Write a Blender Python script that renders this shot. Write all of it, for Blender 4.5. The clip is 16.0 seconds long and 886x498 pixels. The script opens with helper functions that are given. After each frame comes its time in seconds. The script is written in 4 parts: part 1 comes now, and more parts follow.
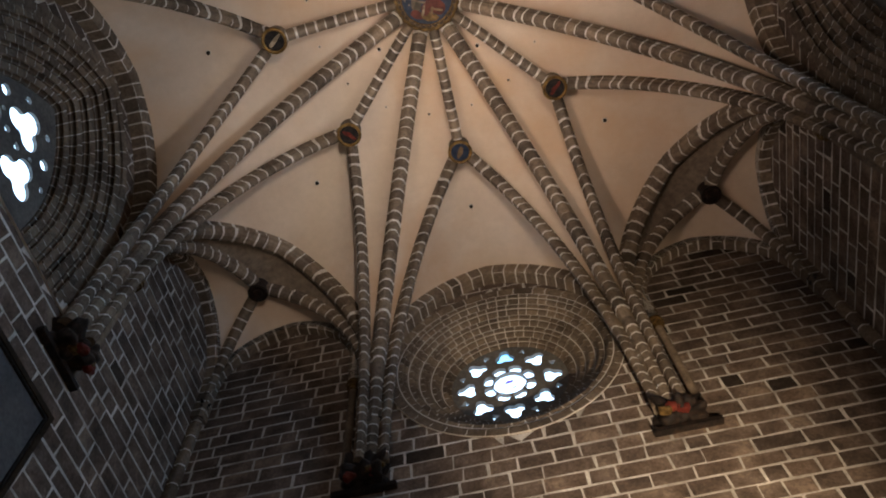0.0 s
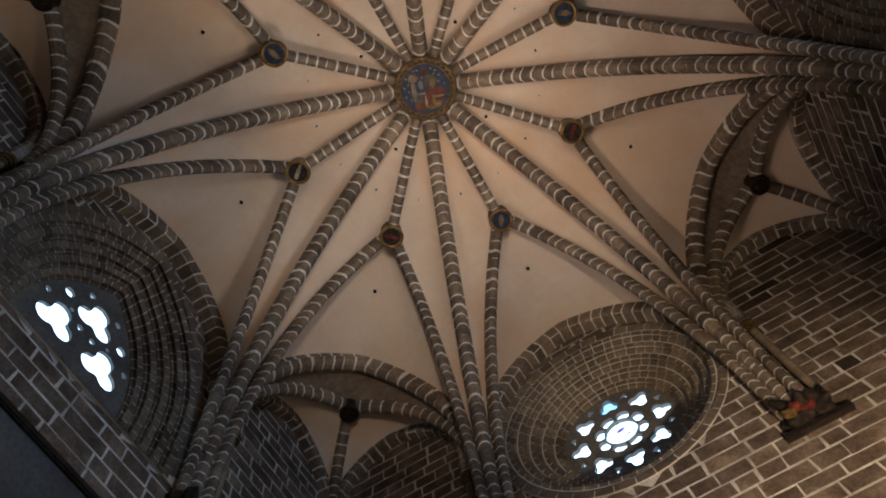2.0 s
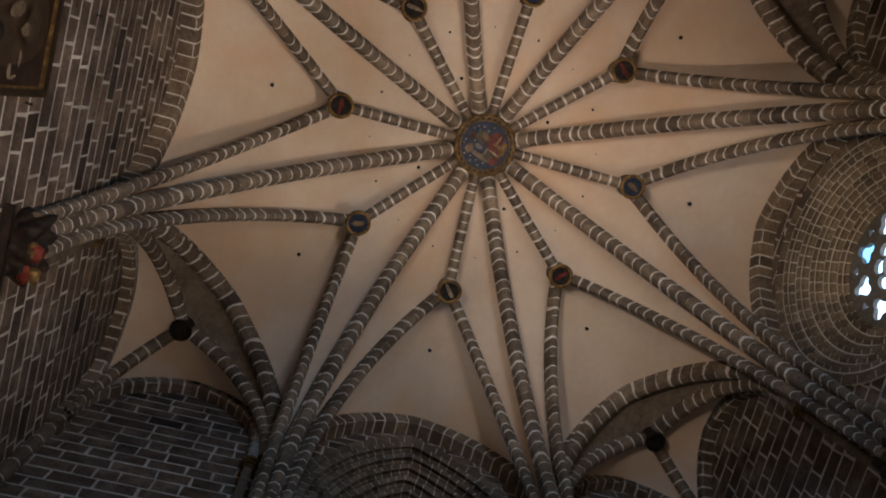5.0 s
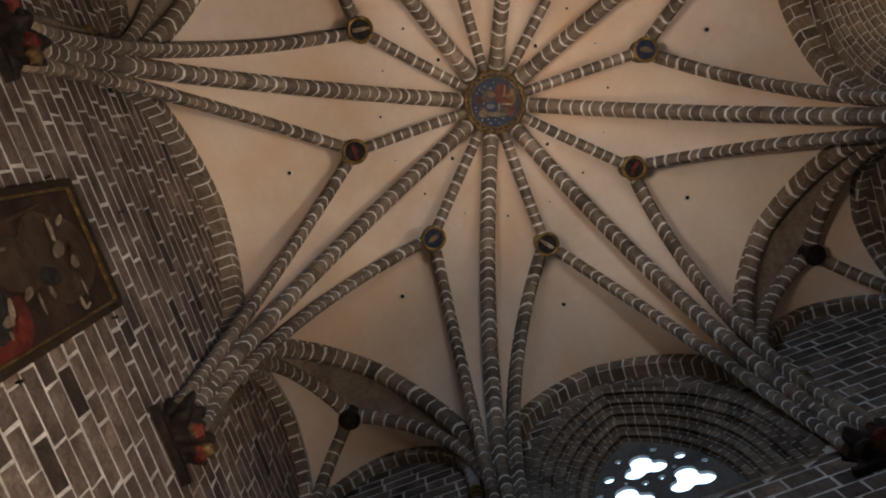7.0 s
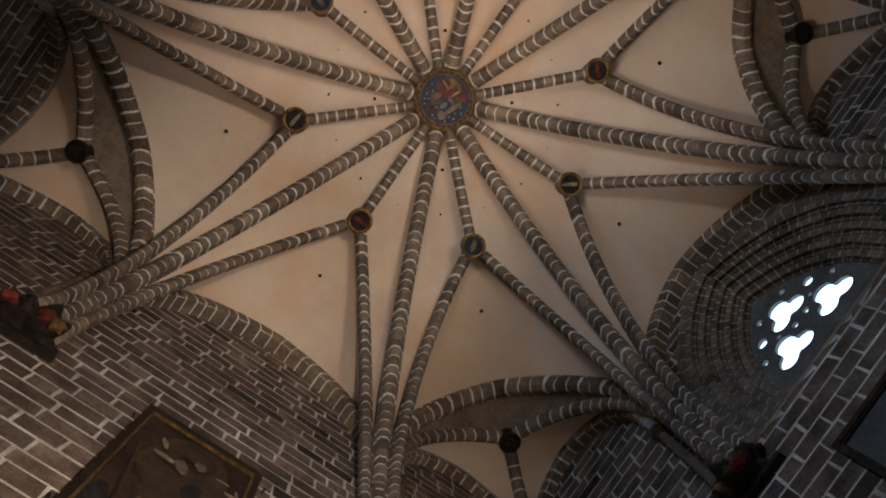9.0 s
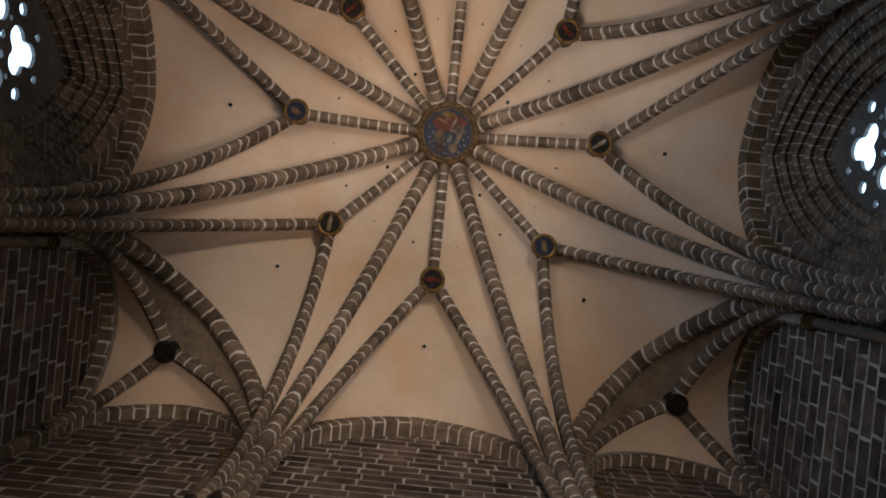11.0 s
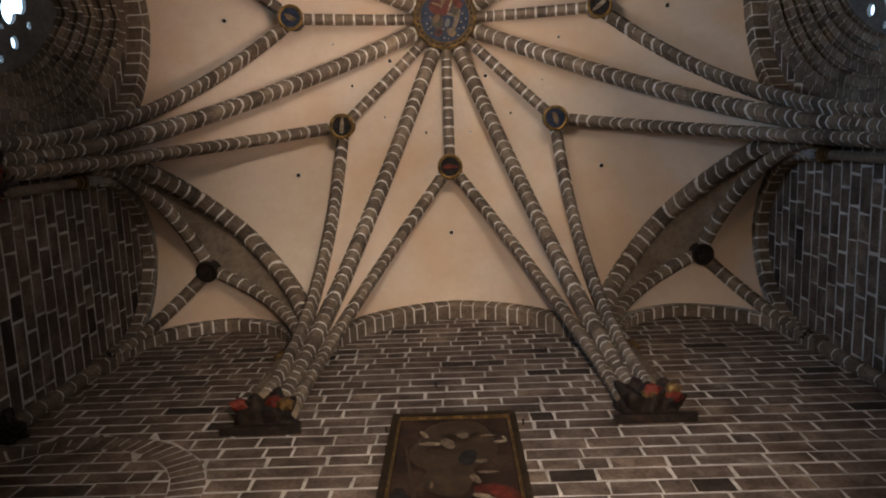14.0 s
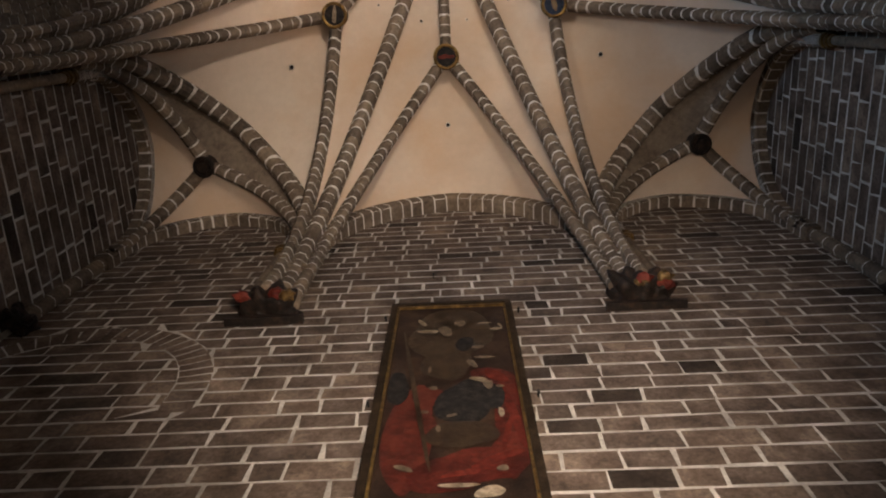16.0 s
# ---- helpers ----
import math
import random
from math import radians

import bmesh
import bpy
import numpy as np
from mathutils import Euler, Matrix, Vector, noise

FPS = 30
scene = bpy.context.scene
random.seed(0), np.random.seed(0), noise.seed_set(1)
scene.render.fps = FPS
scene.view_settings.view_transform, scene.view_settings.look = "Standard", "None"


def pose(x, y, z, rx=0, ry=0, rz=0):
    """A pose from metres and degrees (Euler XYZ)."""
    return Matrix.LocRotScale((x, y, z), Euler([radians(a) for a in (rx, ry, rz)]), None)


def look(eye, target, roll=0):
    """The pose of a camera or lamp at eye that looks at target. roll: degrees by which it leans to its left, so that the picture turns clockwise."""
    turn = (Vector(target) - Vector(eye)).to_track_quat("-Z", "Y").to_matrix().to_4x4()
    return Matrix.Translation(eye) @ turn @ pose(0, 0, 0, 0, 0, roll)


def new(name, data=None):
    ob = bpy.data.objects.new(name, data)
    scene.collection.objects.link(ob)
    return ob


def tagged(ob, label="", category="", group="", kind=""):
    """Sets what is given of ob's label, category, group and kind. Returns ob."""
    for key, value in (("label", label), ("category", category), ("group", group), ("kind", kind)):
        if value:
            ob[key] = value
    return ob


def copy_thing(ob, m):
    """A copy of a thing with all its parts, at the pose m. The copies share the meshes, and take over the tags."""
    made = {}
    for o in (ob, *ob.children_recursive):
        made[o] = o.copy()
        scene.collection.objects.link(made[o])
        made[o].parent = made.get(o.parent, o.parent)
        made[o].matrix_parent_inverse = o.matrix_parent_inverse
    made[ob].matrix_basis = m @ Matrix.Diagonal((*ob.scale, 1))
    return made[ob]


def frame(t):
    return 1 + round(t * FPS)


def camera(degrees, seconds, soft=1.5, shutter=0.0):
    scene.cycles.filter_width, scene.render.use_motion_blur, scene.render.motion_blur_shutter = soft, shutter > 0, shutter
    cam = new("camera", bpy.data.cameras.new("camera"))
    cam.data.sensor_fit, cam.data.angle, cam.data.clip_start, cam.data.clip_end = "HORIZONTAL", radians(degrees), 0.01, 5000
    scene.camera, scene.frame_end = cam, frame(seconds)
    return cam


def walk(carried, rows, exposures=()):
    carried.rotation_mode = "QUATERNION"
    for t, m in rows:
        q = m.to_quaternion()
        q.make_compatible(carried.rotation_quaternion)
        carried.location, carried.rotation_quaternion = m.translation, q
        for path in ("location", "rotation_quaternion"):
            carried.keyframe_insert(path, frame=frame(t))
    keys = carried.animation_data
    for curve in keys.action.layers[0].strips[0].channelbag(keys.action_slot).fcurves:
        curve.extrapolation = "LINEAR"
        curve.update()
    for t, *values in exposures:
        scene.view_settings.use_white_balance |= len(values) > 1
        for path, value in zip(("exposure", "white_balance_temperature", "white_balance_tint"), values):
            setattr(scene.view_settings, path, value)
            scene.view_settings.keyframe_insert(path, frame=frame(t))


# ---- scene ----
cam = camera(61.48, 16.0, soft=2.0)
PATH = [
    (0, pose(0.158, -2.440, 1.738, 153.08, 2.50, 12.43)),
    (0.5, pose(0.151, -2.442, 1.730, 154.58, 3.15, 16.16)),
    (1, pose(0.144, -2.440, 1.726, 156.27, 3.84, 20.31)),
    (1.5, pose(0.137, -2.436, 1.726, 158.16, 4.51, 25.00)),
    (2, pose(0.130, -2.429, 1.729, 160.40, 5.11, 29.89)),
    (2.5, pose(0.123, -2.420, 1.732, 162.98, 5.56, 35.03)),
    (3, pose(0.118, -2.411, 1.735, 165.43, 5.76, 40.77)),
    (3.5, pose(0.115, -2.403, 1.734, 167.26, 5.72, 47.88)),
    (4, pose(0.114, -2.394, 1.731, 168.40, 5.47, 56.19)),
    (4.5, pose(0.113, -2.384, 1.730, 169.00, 5.07, 65.48)),
    (4.7, pose(0.113, -2.377, 1.731, 169.24, 4.90, 69.25)),
    (5.05, pose(0.113, -2.373, 1.728, 169.59, 4.49, 75.68)),
    (5.4, pose(0.113, -2.363, 1.721, 169.86, 3.98, 81.92)),
    (5.75, pose(0.112, -2.351, 1.711, 170.06, 3.51, 88.02)),
    (6.1, pose(0.112, -2.338, 1.701, 170.24, 3.18, 94.00)),
    (6.45, pose(0.112, -2.328, 1.694, 170.47, 3.13, 99.91)),
    (6.8, pose(0.111, -2.324, 1.691, 170.82, 3.45, 105.80)),
    (7, pose(0.117, -2.321, 1.681, 171.07, 3.73, 109.05)),
    (7.5, pose(0.128, -2.315, 1.667, 171.82, 4.38, 117.62)),
    (8, pose(0.138, -2.309, 1.656, 172.79, 4.82, 126.48)),
    (8.5, pose(0.143, -2.302, 1.655, 173.77, 5.03, 135.57)),
    (9, pose(0.145, -2.300, 1.660, 174.78, 4.85, 144.62)),
    (9.5, pose(0.144, -2.303, 1.663, 175.82, 4.22, 153.60)),
    (9.7, pose(0.141, -2.306, 1.664, 176.32, 3.88, 156.89)),
    (10.05, pose(0.133, -2.307, 1.664, 177.10, 3.20, 162.71)),
    (10.4, pose(0.112, -2.309, 1.664, 177.95, 2.34, 167.58)),
    (10.75, pose(0.085, -2.313, 1.665, 178.66, 1.39, 171.56)),
    (11.1, pose(0.058, -2.316, 1.665, 179.08, 0.45, 174.72)),
    (11.45, pose(0.038, -2.318, 1.665, 179.05, -0.33, 177.12)),
    (11.8, pose(0.029, -2.319, 1.665, 178.41, -0.86, 178.83)),
    (12, pose(0.012, -2.322, 1.643, 178.02, -1.19, 179.83)),
    (12.5, pose(-0.019, -2.326, 1.583, 176.52, -1.48, -178.58)),
    (13, pose(-0.052, -2.331, 1.496, 174.79, -1.28, -178.11)),
    (13.5, pose(-0.076, -2.336, 1.401, 172.68, -0.97, -177.96)),
    (14, pose(-0.090, -2.340, 1.313, 170.54, -0.74, -177.81)),
    (14.5, pose(-0.099, -2.341, 1.253, 168.44, -0.56, -177.72)),
    (15, pose(-0.110, -2.341, 1.228, 166.38, -0.49, -177.54)),
    (15.5, pose(-0.119, -2.341, 1.222, 164.38, -0.50, -177.37)),
    (16, pose(-0.125, -2.340, 1.223, 162.39, -0.52, -177.27)),
]
walk(cam, PATH, [(0.0, 0.2), (2.0, 0.0), (3.0, -0.1), (4.5, -0.15), (9.0, -0.05), (12.5, 0.0), (14.5, 0.25), (16.0, 0.32)])

# ---- light ----
world = bpy.data.worlds.new("sky")
scene.world = world
world.use_nodes = True
wn = world.node_tree.nodes
sky = wn.new("ShaderNodeTexSky")
sky.sky_type, sky.sun_disc = 'NISHITA', False
sky.sun_elevation, sky.sun_rotation = radians(50), radians(200)
wn["Background"].inputs[1].default_value = 0.12
world.node_tree.links.new(sky.outputs[0], wn["Background"].inputs[0])


def spot(name, place, target, watts, cone, colour, radius=0.12):
    d = bpy.data.lights.new(name, 'SPOT')
    d.energy, d.color, d.spot_size, d.spot_blend, d.shadow_soft_size = watts, colour, radians(cone), 1.0, radius
    ob = new(name, d)
    ob.matrix_world = look(place, target)
    return ob


WARM = (1.0, 0.82, 0.67)
# uplights on the four walls below the view, each trained across on the vault
spot("uplight", (-2.6, 6.0, 5.0), (1.2, -2.4, 17), 3300, 42, WARM, 0.04)
spot("uplight", (-6.0, -2.6, 5.0), (2.4, 1.4, 17), 2900, 42, (1.0, 0.75, 0.58), 0.04)
spot("uplight", (2.6, -6.0, 5.0), (-1.0, 2.6, 17), 3000, 42, WARM, 0.04)
spot("uplight", (6.0, 2.6, 5.0), (-2.4, 0.2, 17), 1700, 42, (1.0, 0.86, 0.74), 0.04)
# an unseen broad fill light, added to brighten the walls all round
spot("wall_fill_light", (-0.6, -1.2, 1.9), (1.2, 2.6, 14), 250, 140, (1.0, 0.78, 0.6), 0.25)
# warm lamps trained on the painting and on the wall under the rose
spot("picture_lamp", (-0.9, -1.2, 2.0), (-0.4, -6.5, 10.2), 3400, 64, (1.0, 0.82, 0.67))
spot("wall_lamp", (2.4, 1.2, 2.0), (2.0, 6.5, 9.0), 5600, 46, (1.0, 0.77, 0.52))

# daylight that falls in through the east window on the wall across
day = bpy.data.lights.new("window_daylight", 'AREA')
day.shape, day.size, day.size_y, day.energy, day.color = 'RECTANGLE', 2.2, 2.6, 150, (0.4, 0.66, 1.0)
day.spread = radians(100)
new("window_daylight", day).matrix_world = look((7.1, 0.0, 13.6), (-6.5, 0.6, 9.5))

# ---- materials ----


def nodes(name):
    m = bpy.data.materials.new(name)
    m.use_nodes = True
    return m, m.node_tree.nodes, m.node_tree.links, m.node_tree.nodes["Principled BSDF"]


def ramp(n, l, fac, stops):
    r = n.new("ShaderNodeValToRGB")
    e = r.color_ramp.elements
    while len(e) < len(stops):
        e.new(0.5)
    for el, (p, c) in zip(e, stops):
        el.position, el.color = p, (*c, 1)
    l.new(fac, r.inputs[0])
    return r.outputs[0]


def texture(n, l, scale, detail=6, rough=0.6, vec=None):
    t = n.new("ShaderNodeTexNoise")
    t.inputs["Scale"].default_value, t.inputs["Detail"].default_value, t.inputs["Roughness"].default_value = scale, detail, rough
    if vec is not None:
        l.new(vec, t.inputs["Vector"])
    return t.outputs[0]


def mix(n, l, kind, fac, a, b):
    x = n.new("ShaderNodeMix")
    x.data_type, x.blend_type = 'RGBA', kind
    if isinstance(fac, float):
        x.inputs[0].default_value = fac
    else:
        l.new(fac, x.inputs[0])
    for sock, v in ((x.inputs[6], a), (x.inputs[7], b)):
        if isinstance(v, tuple):
            sock.default_value = (*v, 1)
        else:
            l.new(v, sock)
    return x.outputs[2]


def surface(name, dark, mid, light, rough=0.9, grain=14.0, bump=0.3, per_object=0.0, island=False, spots=None, metal=0.0, patch=1.3, grit_by=0.8, spot_size=4.5, spot_edge=(0.58, 0.7), spec=0.2, darkest=(0.5, 0.5, 0.5)):
    """A mottled surface: large patches, fine grain, relief, and a shift of tone from piece to piece."""
    m, n, l, p = nodes(name)
    co = n.new("ShaderNodeNewGeometry").outputs["Position"]
    big, fine = texture(n, l, patch, 4, 0.6, co), texture(n, l, grain, 8, 0.7, co)
    col = ramp(n, l, big, [(0.3, dark), (0.5, mid), (0.72, light)])
    grit = ramp(n, l, fine, [(0.3, (0.55, 0.55, 0.55)), (0.7, (1.3, 1.3, 1.3))])
    col = mix(n, l, 'MULTIPLY', grit_by, col, grit)
    if per_object or island:
        rnd = n.new("ShaderNodeObjectInfo").outputs["Random"] if not island else n.new("ShaderNodeNewGeometry").outputs["Random Per Island"]
        tone = ramp(n, l, rnd, [(0.0, darkest), (0.035, darkest), (0.05, (0.66, 0.65, 0.65)), (0.2, (0.8, 0.78, 0.76)), (0.6, (1.0, 0.98, 0.95)), (1.0, (1.35, 1.29, 1.2))])
        col = mix(n, l, 'MULTIPLY', per_object or 0.8, col, tone)
    if spots:
        s = texture(n, l, spot_size, 7, 0.6, co)
        f = ramp(n, l, s, [(spot_edge[0], (0, 0, 0)), (spot_edge[1], (1, 1, 1))])
        col = mix(n, l, 'MIX', f, col, spots)
    l.new(col, p.inputs["Base Color"])
    p.inputs["Roughness"].default_value, p.inputs["Metallic"].default_value = rough, metal
    p.inputs["Specular IOR Level"].default_value = spec
    b = n.new("ShaderNodeBump")
    b.inputs["Strength"].default_value, b.inputs["Distance"].default_value = bump, 0.02
    l.new(fine, b.inputs["Height"])
    l.new(b.outputs[0], p.inputs["Normal"])
    return m


STONE = surface("rib_stone", (0.11, 0.085, 0.065), (0.172, 0.136, 0.104), (0.245, 0.197, 0.152), per_object=0.85, grit_by=1.0, bump=0.5)
BLOCK = surface("wall_stone", (0.066, 0.048, 0.038), (0.132, 0.098, 0.078), (0.245, 0.188, 0.15), grain=18, bump=0.7, patch=2.2, grit_by=1.0, per_object=0.9, darkest=(0.22, 0.21, 0.2))
BLOCK_REST = surface("wall_stone_rest", (0.066, 0.048, 0.038), (0.132, 0.098, 0.078), (0.245, 0.188, 0.15), grain=18, bump=0.7, patch=2.2, grit_by=1.0, island=True, darkest=(0.22, 0.21, 0.2))
MORTAR = surface("pale_mortar", (0.5, 0.46, 0.42), (0.66, 0.62, 0.57), (0.82, 0.78, 0.73), grain=30, grit_by=0.4)
# orange blotches in the colour: stains, and the warm light of the lamps
PLASTER = surface("cream_plaster", (0.52, 0.41, 0.32), (0.62, 0.51, 0.41), (0.7, 0.6, 0.5), grain=7.0, bump=0.06, patch=0.3, grit_by=0.12, spots=(0.57, 0.37, 0.22), spot_size=0.42, spot_edge=(0.46, 0.8))
GOLD = surface("old_gilding", (0.07, 0.04, 0.015), (0.2, 0.12, 0.04), (0.36, 0.23, 0.08), rough=0.5, metal=0.5, patch=6)
DARK = surface("dark_paint", (0.008, 0.007, 0.007), (0.017, 0.015, 0.014), (0.034, 0.028, 0.024), rough=0.8, patch=7)
RED = surface("red_paint", (0.05, 0.008, 0.006), (0.11, 0.017, 0.011), (0.18, 0.035, 0.022), rough=0.6, patch=5)
BLUE = surface("blue_paint", (0.008, 0.014, 0.028), (0.016, 0.026, 0.05), (0.03, 0.042, 0.075), rough=0.6, patch=8)
OCHRE = surface("ochre_paint", (0.07, 0.045, 0.025), (0.13, 0.085, 0.045), (0.22, 0.15, 0.085), rough=0.6, patch=6)
PALE = surface("pale_paint", (0.12, 0.09, 0.06), (0.25, 0.2, 0.14), (0.42, 0.35, 0.26), rough=0.6, patch=8)
BROWN = surface("dark_canvas", (0.012, 0.007, 0.005), (0.028, 0.016, 0.011), (0.055, 0.032, 0.02), rough=0.6, patch=3)
UMBER = surface("umber_paint", (0.014, 0.009, 0.006), (0.03, 0.019, 0.012), (0.058, 0.038, 0.022), rough=0.4, patch=4)
OLIVE = surface("olive_paint", (0.025, 0.022, 0.014), (0.05, 0.042, 0.026), (0.085, 0.068, 0.042), rough=0.4, patch=4)
MAROON = surface("maroon_paint", (0.035, 0.008, 0.006), (0.075, 0.014, 0.01), (0.12, 0.026, 0.017), rough=0.4, patch=4)
OLD_GILT = surface("old_gilt", (0.04, 0.024, 0.01), (0.1, 0.06, 0.02), (0.22, 0.14, 0.05), rough=0.5, metal=0.3, patch=9)
UMBRA_LIGHT = surface("faded_flesh", (0.06, 0.043, 0.029), (0.12, 0.09, 0.062), (0.2, 0.155, 0.11), rough=0.4, patch=9)
FRAME = surface("dark_frame_wood", (0.012, 0.008, 0.005), (0.024, 0.016, 0.01), (0.045, 0.03, 0.018), rough=0.6, patch=4, spec=0.1)
DRAPE = surface("dull_red_paint", (0.03, 0.006, 0.0045), (0.065, 0.011, 0.008), (0.11, 0.02, 0.013), rough=0.5, patch=3, grit_by=1.0)
# dark tone of the corner cells: shade behind the arches put into the colour
SHADED_CELL = surface("shaded_vault_cell", (0.13, 0.1, 0.075), (0.19, 0.15, 0.115), (0.26, 0.21, 0.165), grain=9, patch=1.0)
GREY = surface("grey_canvas", (0.06, 0.06, 0.062), (0.085, 0.085, 0.088), (0.11, 0.11, 0.11), rough=0.6, patch=1)
CARVED = surface("carved_wood", (0.007, 0.005, 0.0045), (0.017, 0.012, 0.01), (0.045, 0.026, 0.016), rough=0.6, patch=8, bump=0.6)
WALL_MORTAR = surface("dirty_mortar", (0.3, 0.275, 0.245), (0.53, 0.495, 0.45), (0.78, 0.74, 0.69), grain=22, grit_by=0.8, patch=1.8, bump=0.5)
TRACERY = surface("tracery_stone", (0.1, 0.096, 0.09), (0.15, 0.142, 0.13), (0.2, 0.188, 0.17))
PAVING = surface("stone_floor", (0.1, 0.085, 0.07), (0.15, 0.13, 0.105), (0.19, 0.165, 0.135), rough=0.5)


def glass(name, tint):
    m, n, l, p = nodes(name)
    n.remove(p)
    t, g, x = n.new("ShaderNodeBsdfTransparent"), n.new("ShaderNodeBsdfGlossy"), n.new("ShaderNodeMixShader")
    t.inputs[0].default_value, g.inputs["Roughness"].default_value, x.inputs[0].default_value = (*tint, 1), 0.15, 0.06
    l.new(t.outputs[0], x.inputs[1]), l.new(g.outputs[0], x.inputs[2])
    l.new(x.outputs[0], n["Material Output"].inputs[0])
    return m


GLASS = glass("clear_glass", (0.95, 0.97, 1.0))
BLUE_GLASS = glass("pale_blue_glass", (0.25, 0.55, 0.75))
VIOLET_GLASS = glass("violet_glass", (0.12, 0.07, 0.3))

# ---- builders ----


def mesh(name, verts, faces, material, smooth=False):
    me = bpy.data.meshes.new(name)
    me.from_pydata([tuple(v) for v in verts], [], faces)
    me.materials.append(material)
    if smooth:
        me.polygons.foreach_set("use_smooth", [True] * len(me.polygons))
    me.update()
    return me


def thing(name, me, label, category, group="", kind=""):
    return tagged(new(name, me), label, category, group, kind)


def piece(name, me, parent, label="", kind=""):
    ob = new(name, me)
    ob.parent = parent
    return tagged(ob, label, "", "", kind)


def mended(me):
    bm = bmesh.new()
    bm.from_mesh(me)
    bmesh.ops.recalc_face_normals(bm, faces=bm.faces)
    bm.to_mesh(me)
    bm.free()
    return me


def resample(path, step):
    """Points at even steps along a path of points, three to a stone; also the number of stones."""
    path = np.array(path, float)
    s = np.r_[0, np.cumsum(np.linalg.norm(np.diff(path, axis=0), axis=1))]
    count = max(2, round(s[-1] / step))
    return path, s, count


def along(path, s, d):
    return np.array([np.interp(d, s, path[:, k]) for k in range(3)])


def section(path, s, d, lateral, outward):
    e = 0.01
    t = along(path, s, min(d + e, s[-1])) - along(path, s, max(d - e, 0))
    t /= np.linalg.norm(t)
    n = np.cross(lateral, t)
    n /= np.linalg.norm(n)
    if n @ outward(along(path, s, d)) < 0:
        n = -n
    return along(path, s, d), n


def swept(path, lateral, outward, profile, a, b, steps, s, skew=0.0):
    verts, faces = [], []
    m = len(profile)
    for i in range(steps + 1):
        d = a + (b - a) * i / steps
        for x, up in profile:
            o, n = section(path, s, min(max(d + skew * abs(x), 0), s[-1]), lateral, outward)
            verts.append(o + lateral * x + n * up)
    for i in range(steps):
        for j in range(m - 1):
            q = i * m + j
            faces.append((q, q + 1, q + m + 1, q + m))
    faces += [tuple(range(m)), tuple(range(steps * m, steps * m + m))]
    return verts, faces


def grown(profile, by):
    c = sum(u for _, u in profile) / len(profile)
    return [(x * (1 - by / 0.1 * 0.1) if abs(x) < 1e-6 else x - math.copysign(min(by, abs(x)), x), u + by if u < c else u) for x, u in profile]


def stone_rib(name, path, lateral, outward, profile, label, category, group, step=0.23, joint=0.026, skew=0.0, material=None, rng=random.Random(3), core=0.003, key=False):
    """A run of cut stones with pale joints: the joint core is the thing, its stones are parts."""
    lateral = np.array(lateral, float)
    path, s, count = resample(path, step)
    count += key and count % 2 == 0
    v, f = swept(path, lateral, outward, grown(profile, core), 0.05, s[-1] - 0.05, count * 2, s)
    body = thing(name, mended(mesh(name, v, f, MORTAR)), label, category, group)
    cuts = [s[-1] * i / count for i in range(count + 1)]
    cuts = [c + rng.uniform(-0.03, 0.03) if 0 < i < count else c for i, c in enumerate(cuts)]
    for a, b in zip(cuts, cuts[1:]):
        j = joint * rng.uniform(0.4, 0.95)
        lift = rng.uniform(-0.001, 0.006)
        prof = [(x, u - lift) for x, u in profile]
        v, f = swept(path, lateral, outward, prof, a + j, b - j, 2, s, skew + (rng.uniform(-0.22, 0.22) if skew else 0.0))
        piece("voussoir", mended(mesh("voussoir", v, f, material or STONE)), body)
    return body


def rolled(w, h):
    """Half roll below, hollow and fillet at the sides."""
    return [(-w * 0.8, h), (-w * 0.8, h * 0.6), (-w, h * 0.5), (-w, h * 0.36), (-w * 0.8, h * 0.27), (-w * 0.66, h * 0.1), (-w * 0.3, 0.0),
            (w * 0.3, 0.0), (w * 0.66, h * 0.1), (w * 0.8, h * 0.27), (w, h * 0.36), (w, h * 0.5), (w * 0.8, h * 0.6), (w * 0.8, h)]


def turned(k):
    return pose(0, 0, 0, 0, 0, 45 * k)


# ---- plan ----
HALF = 6.5            # half the inner width of the square chapel
SIDE = HALF * math.tan(radians(22.5))   # half a side of the octagon
SPRING = 11.8        # top of the corbels
CROWN = 18.4         # underside of the ribs at the middle
RING, RING_Z = 3.22, 17.45
APEX = 17.08          # underside of the arches on the eight sides
ARCH_Y = 6.18         # front of those arches
TOP = 19.6
SQ, SQ_Z = 5.19, 16.68   # keystones of the four corner vaults
DEPTH = 0.46

VDIR = np.array([math.sin(radians(22.5)), math.cos(radians(22.5)), 0])
VPERP = np.array([VDIR[1], -VDIR[0], 0])
FOOT = 6.68


def arc(a, b, z_low, z_high, count=40):
    """A quarter of an ellipse that rises upright from a and comes in level at b."""
    a, b = np.array(a[:2], float), np.array(b[:2], float)
    out = []
    for i in range(count + 1):
        t = math.pi / 2 * i / count
        xy = b + (a - b) * math.cos(t)
        out.append((xy[0], xy[1], z_low + (z_high - z_low) * math.sin(t)))
    return out


def outward_up(q):
    return np.array([q[0], q[1], 3.0])


CORBEL_TOP = 11.5
MAIN = [(*(VDIR * FOOT)[:2], CORBEL_TOP)] + arc(VDIR * FOOT, (0, 0), SPRING, CROWN)
RIGHT_FOOT = VDIR * (FOOT - 0.06) - VPERP * 0.24     # tierceron that leans to the middle of this side
TIER = [(*RIGHT_FOOT[:2], CORBEL_TOP)] + arc(RIGHT_FOOT, (0, RING), SPRING, RING_Z)
TIER_L = [(-x, y, z) for x, y, z in TIER]
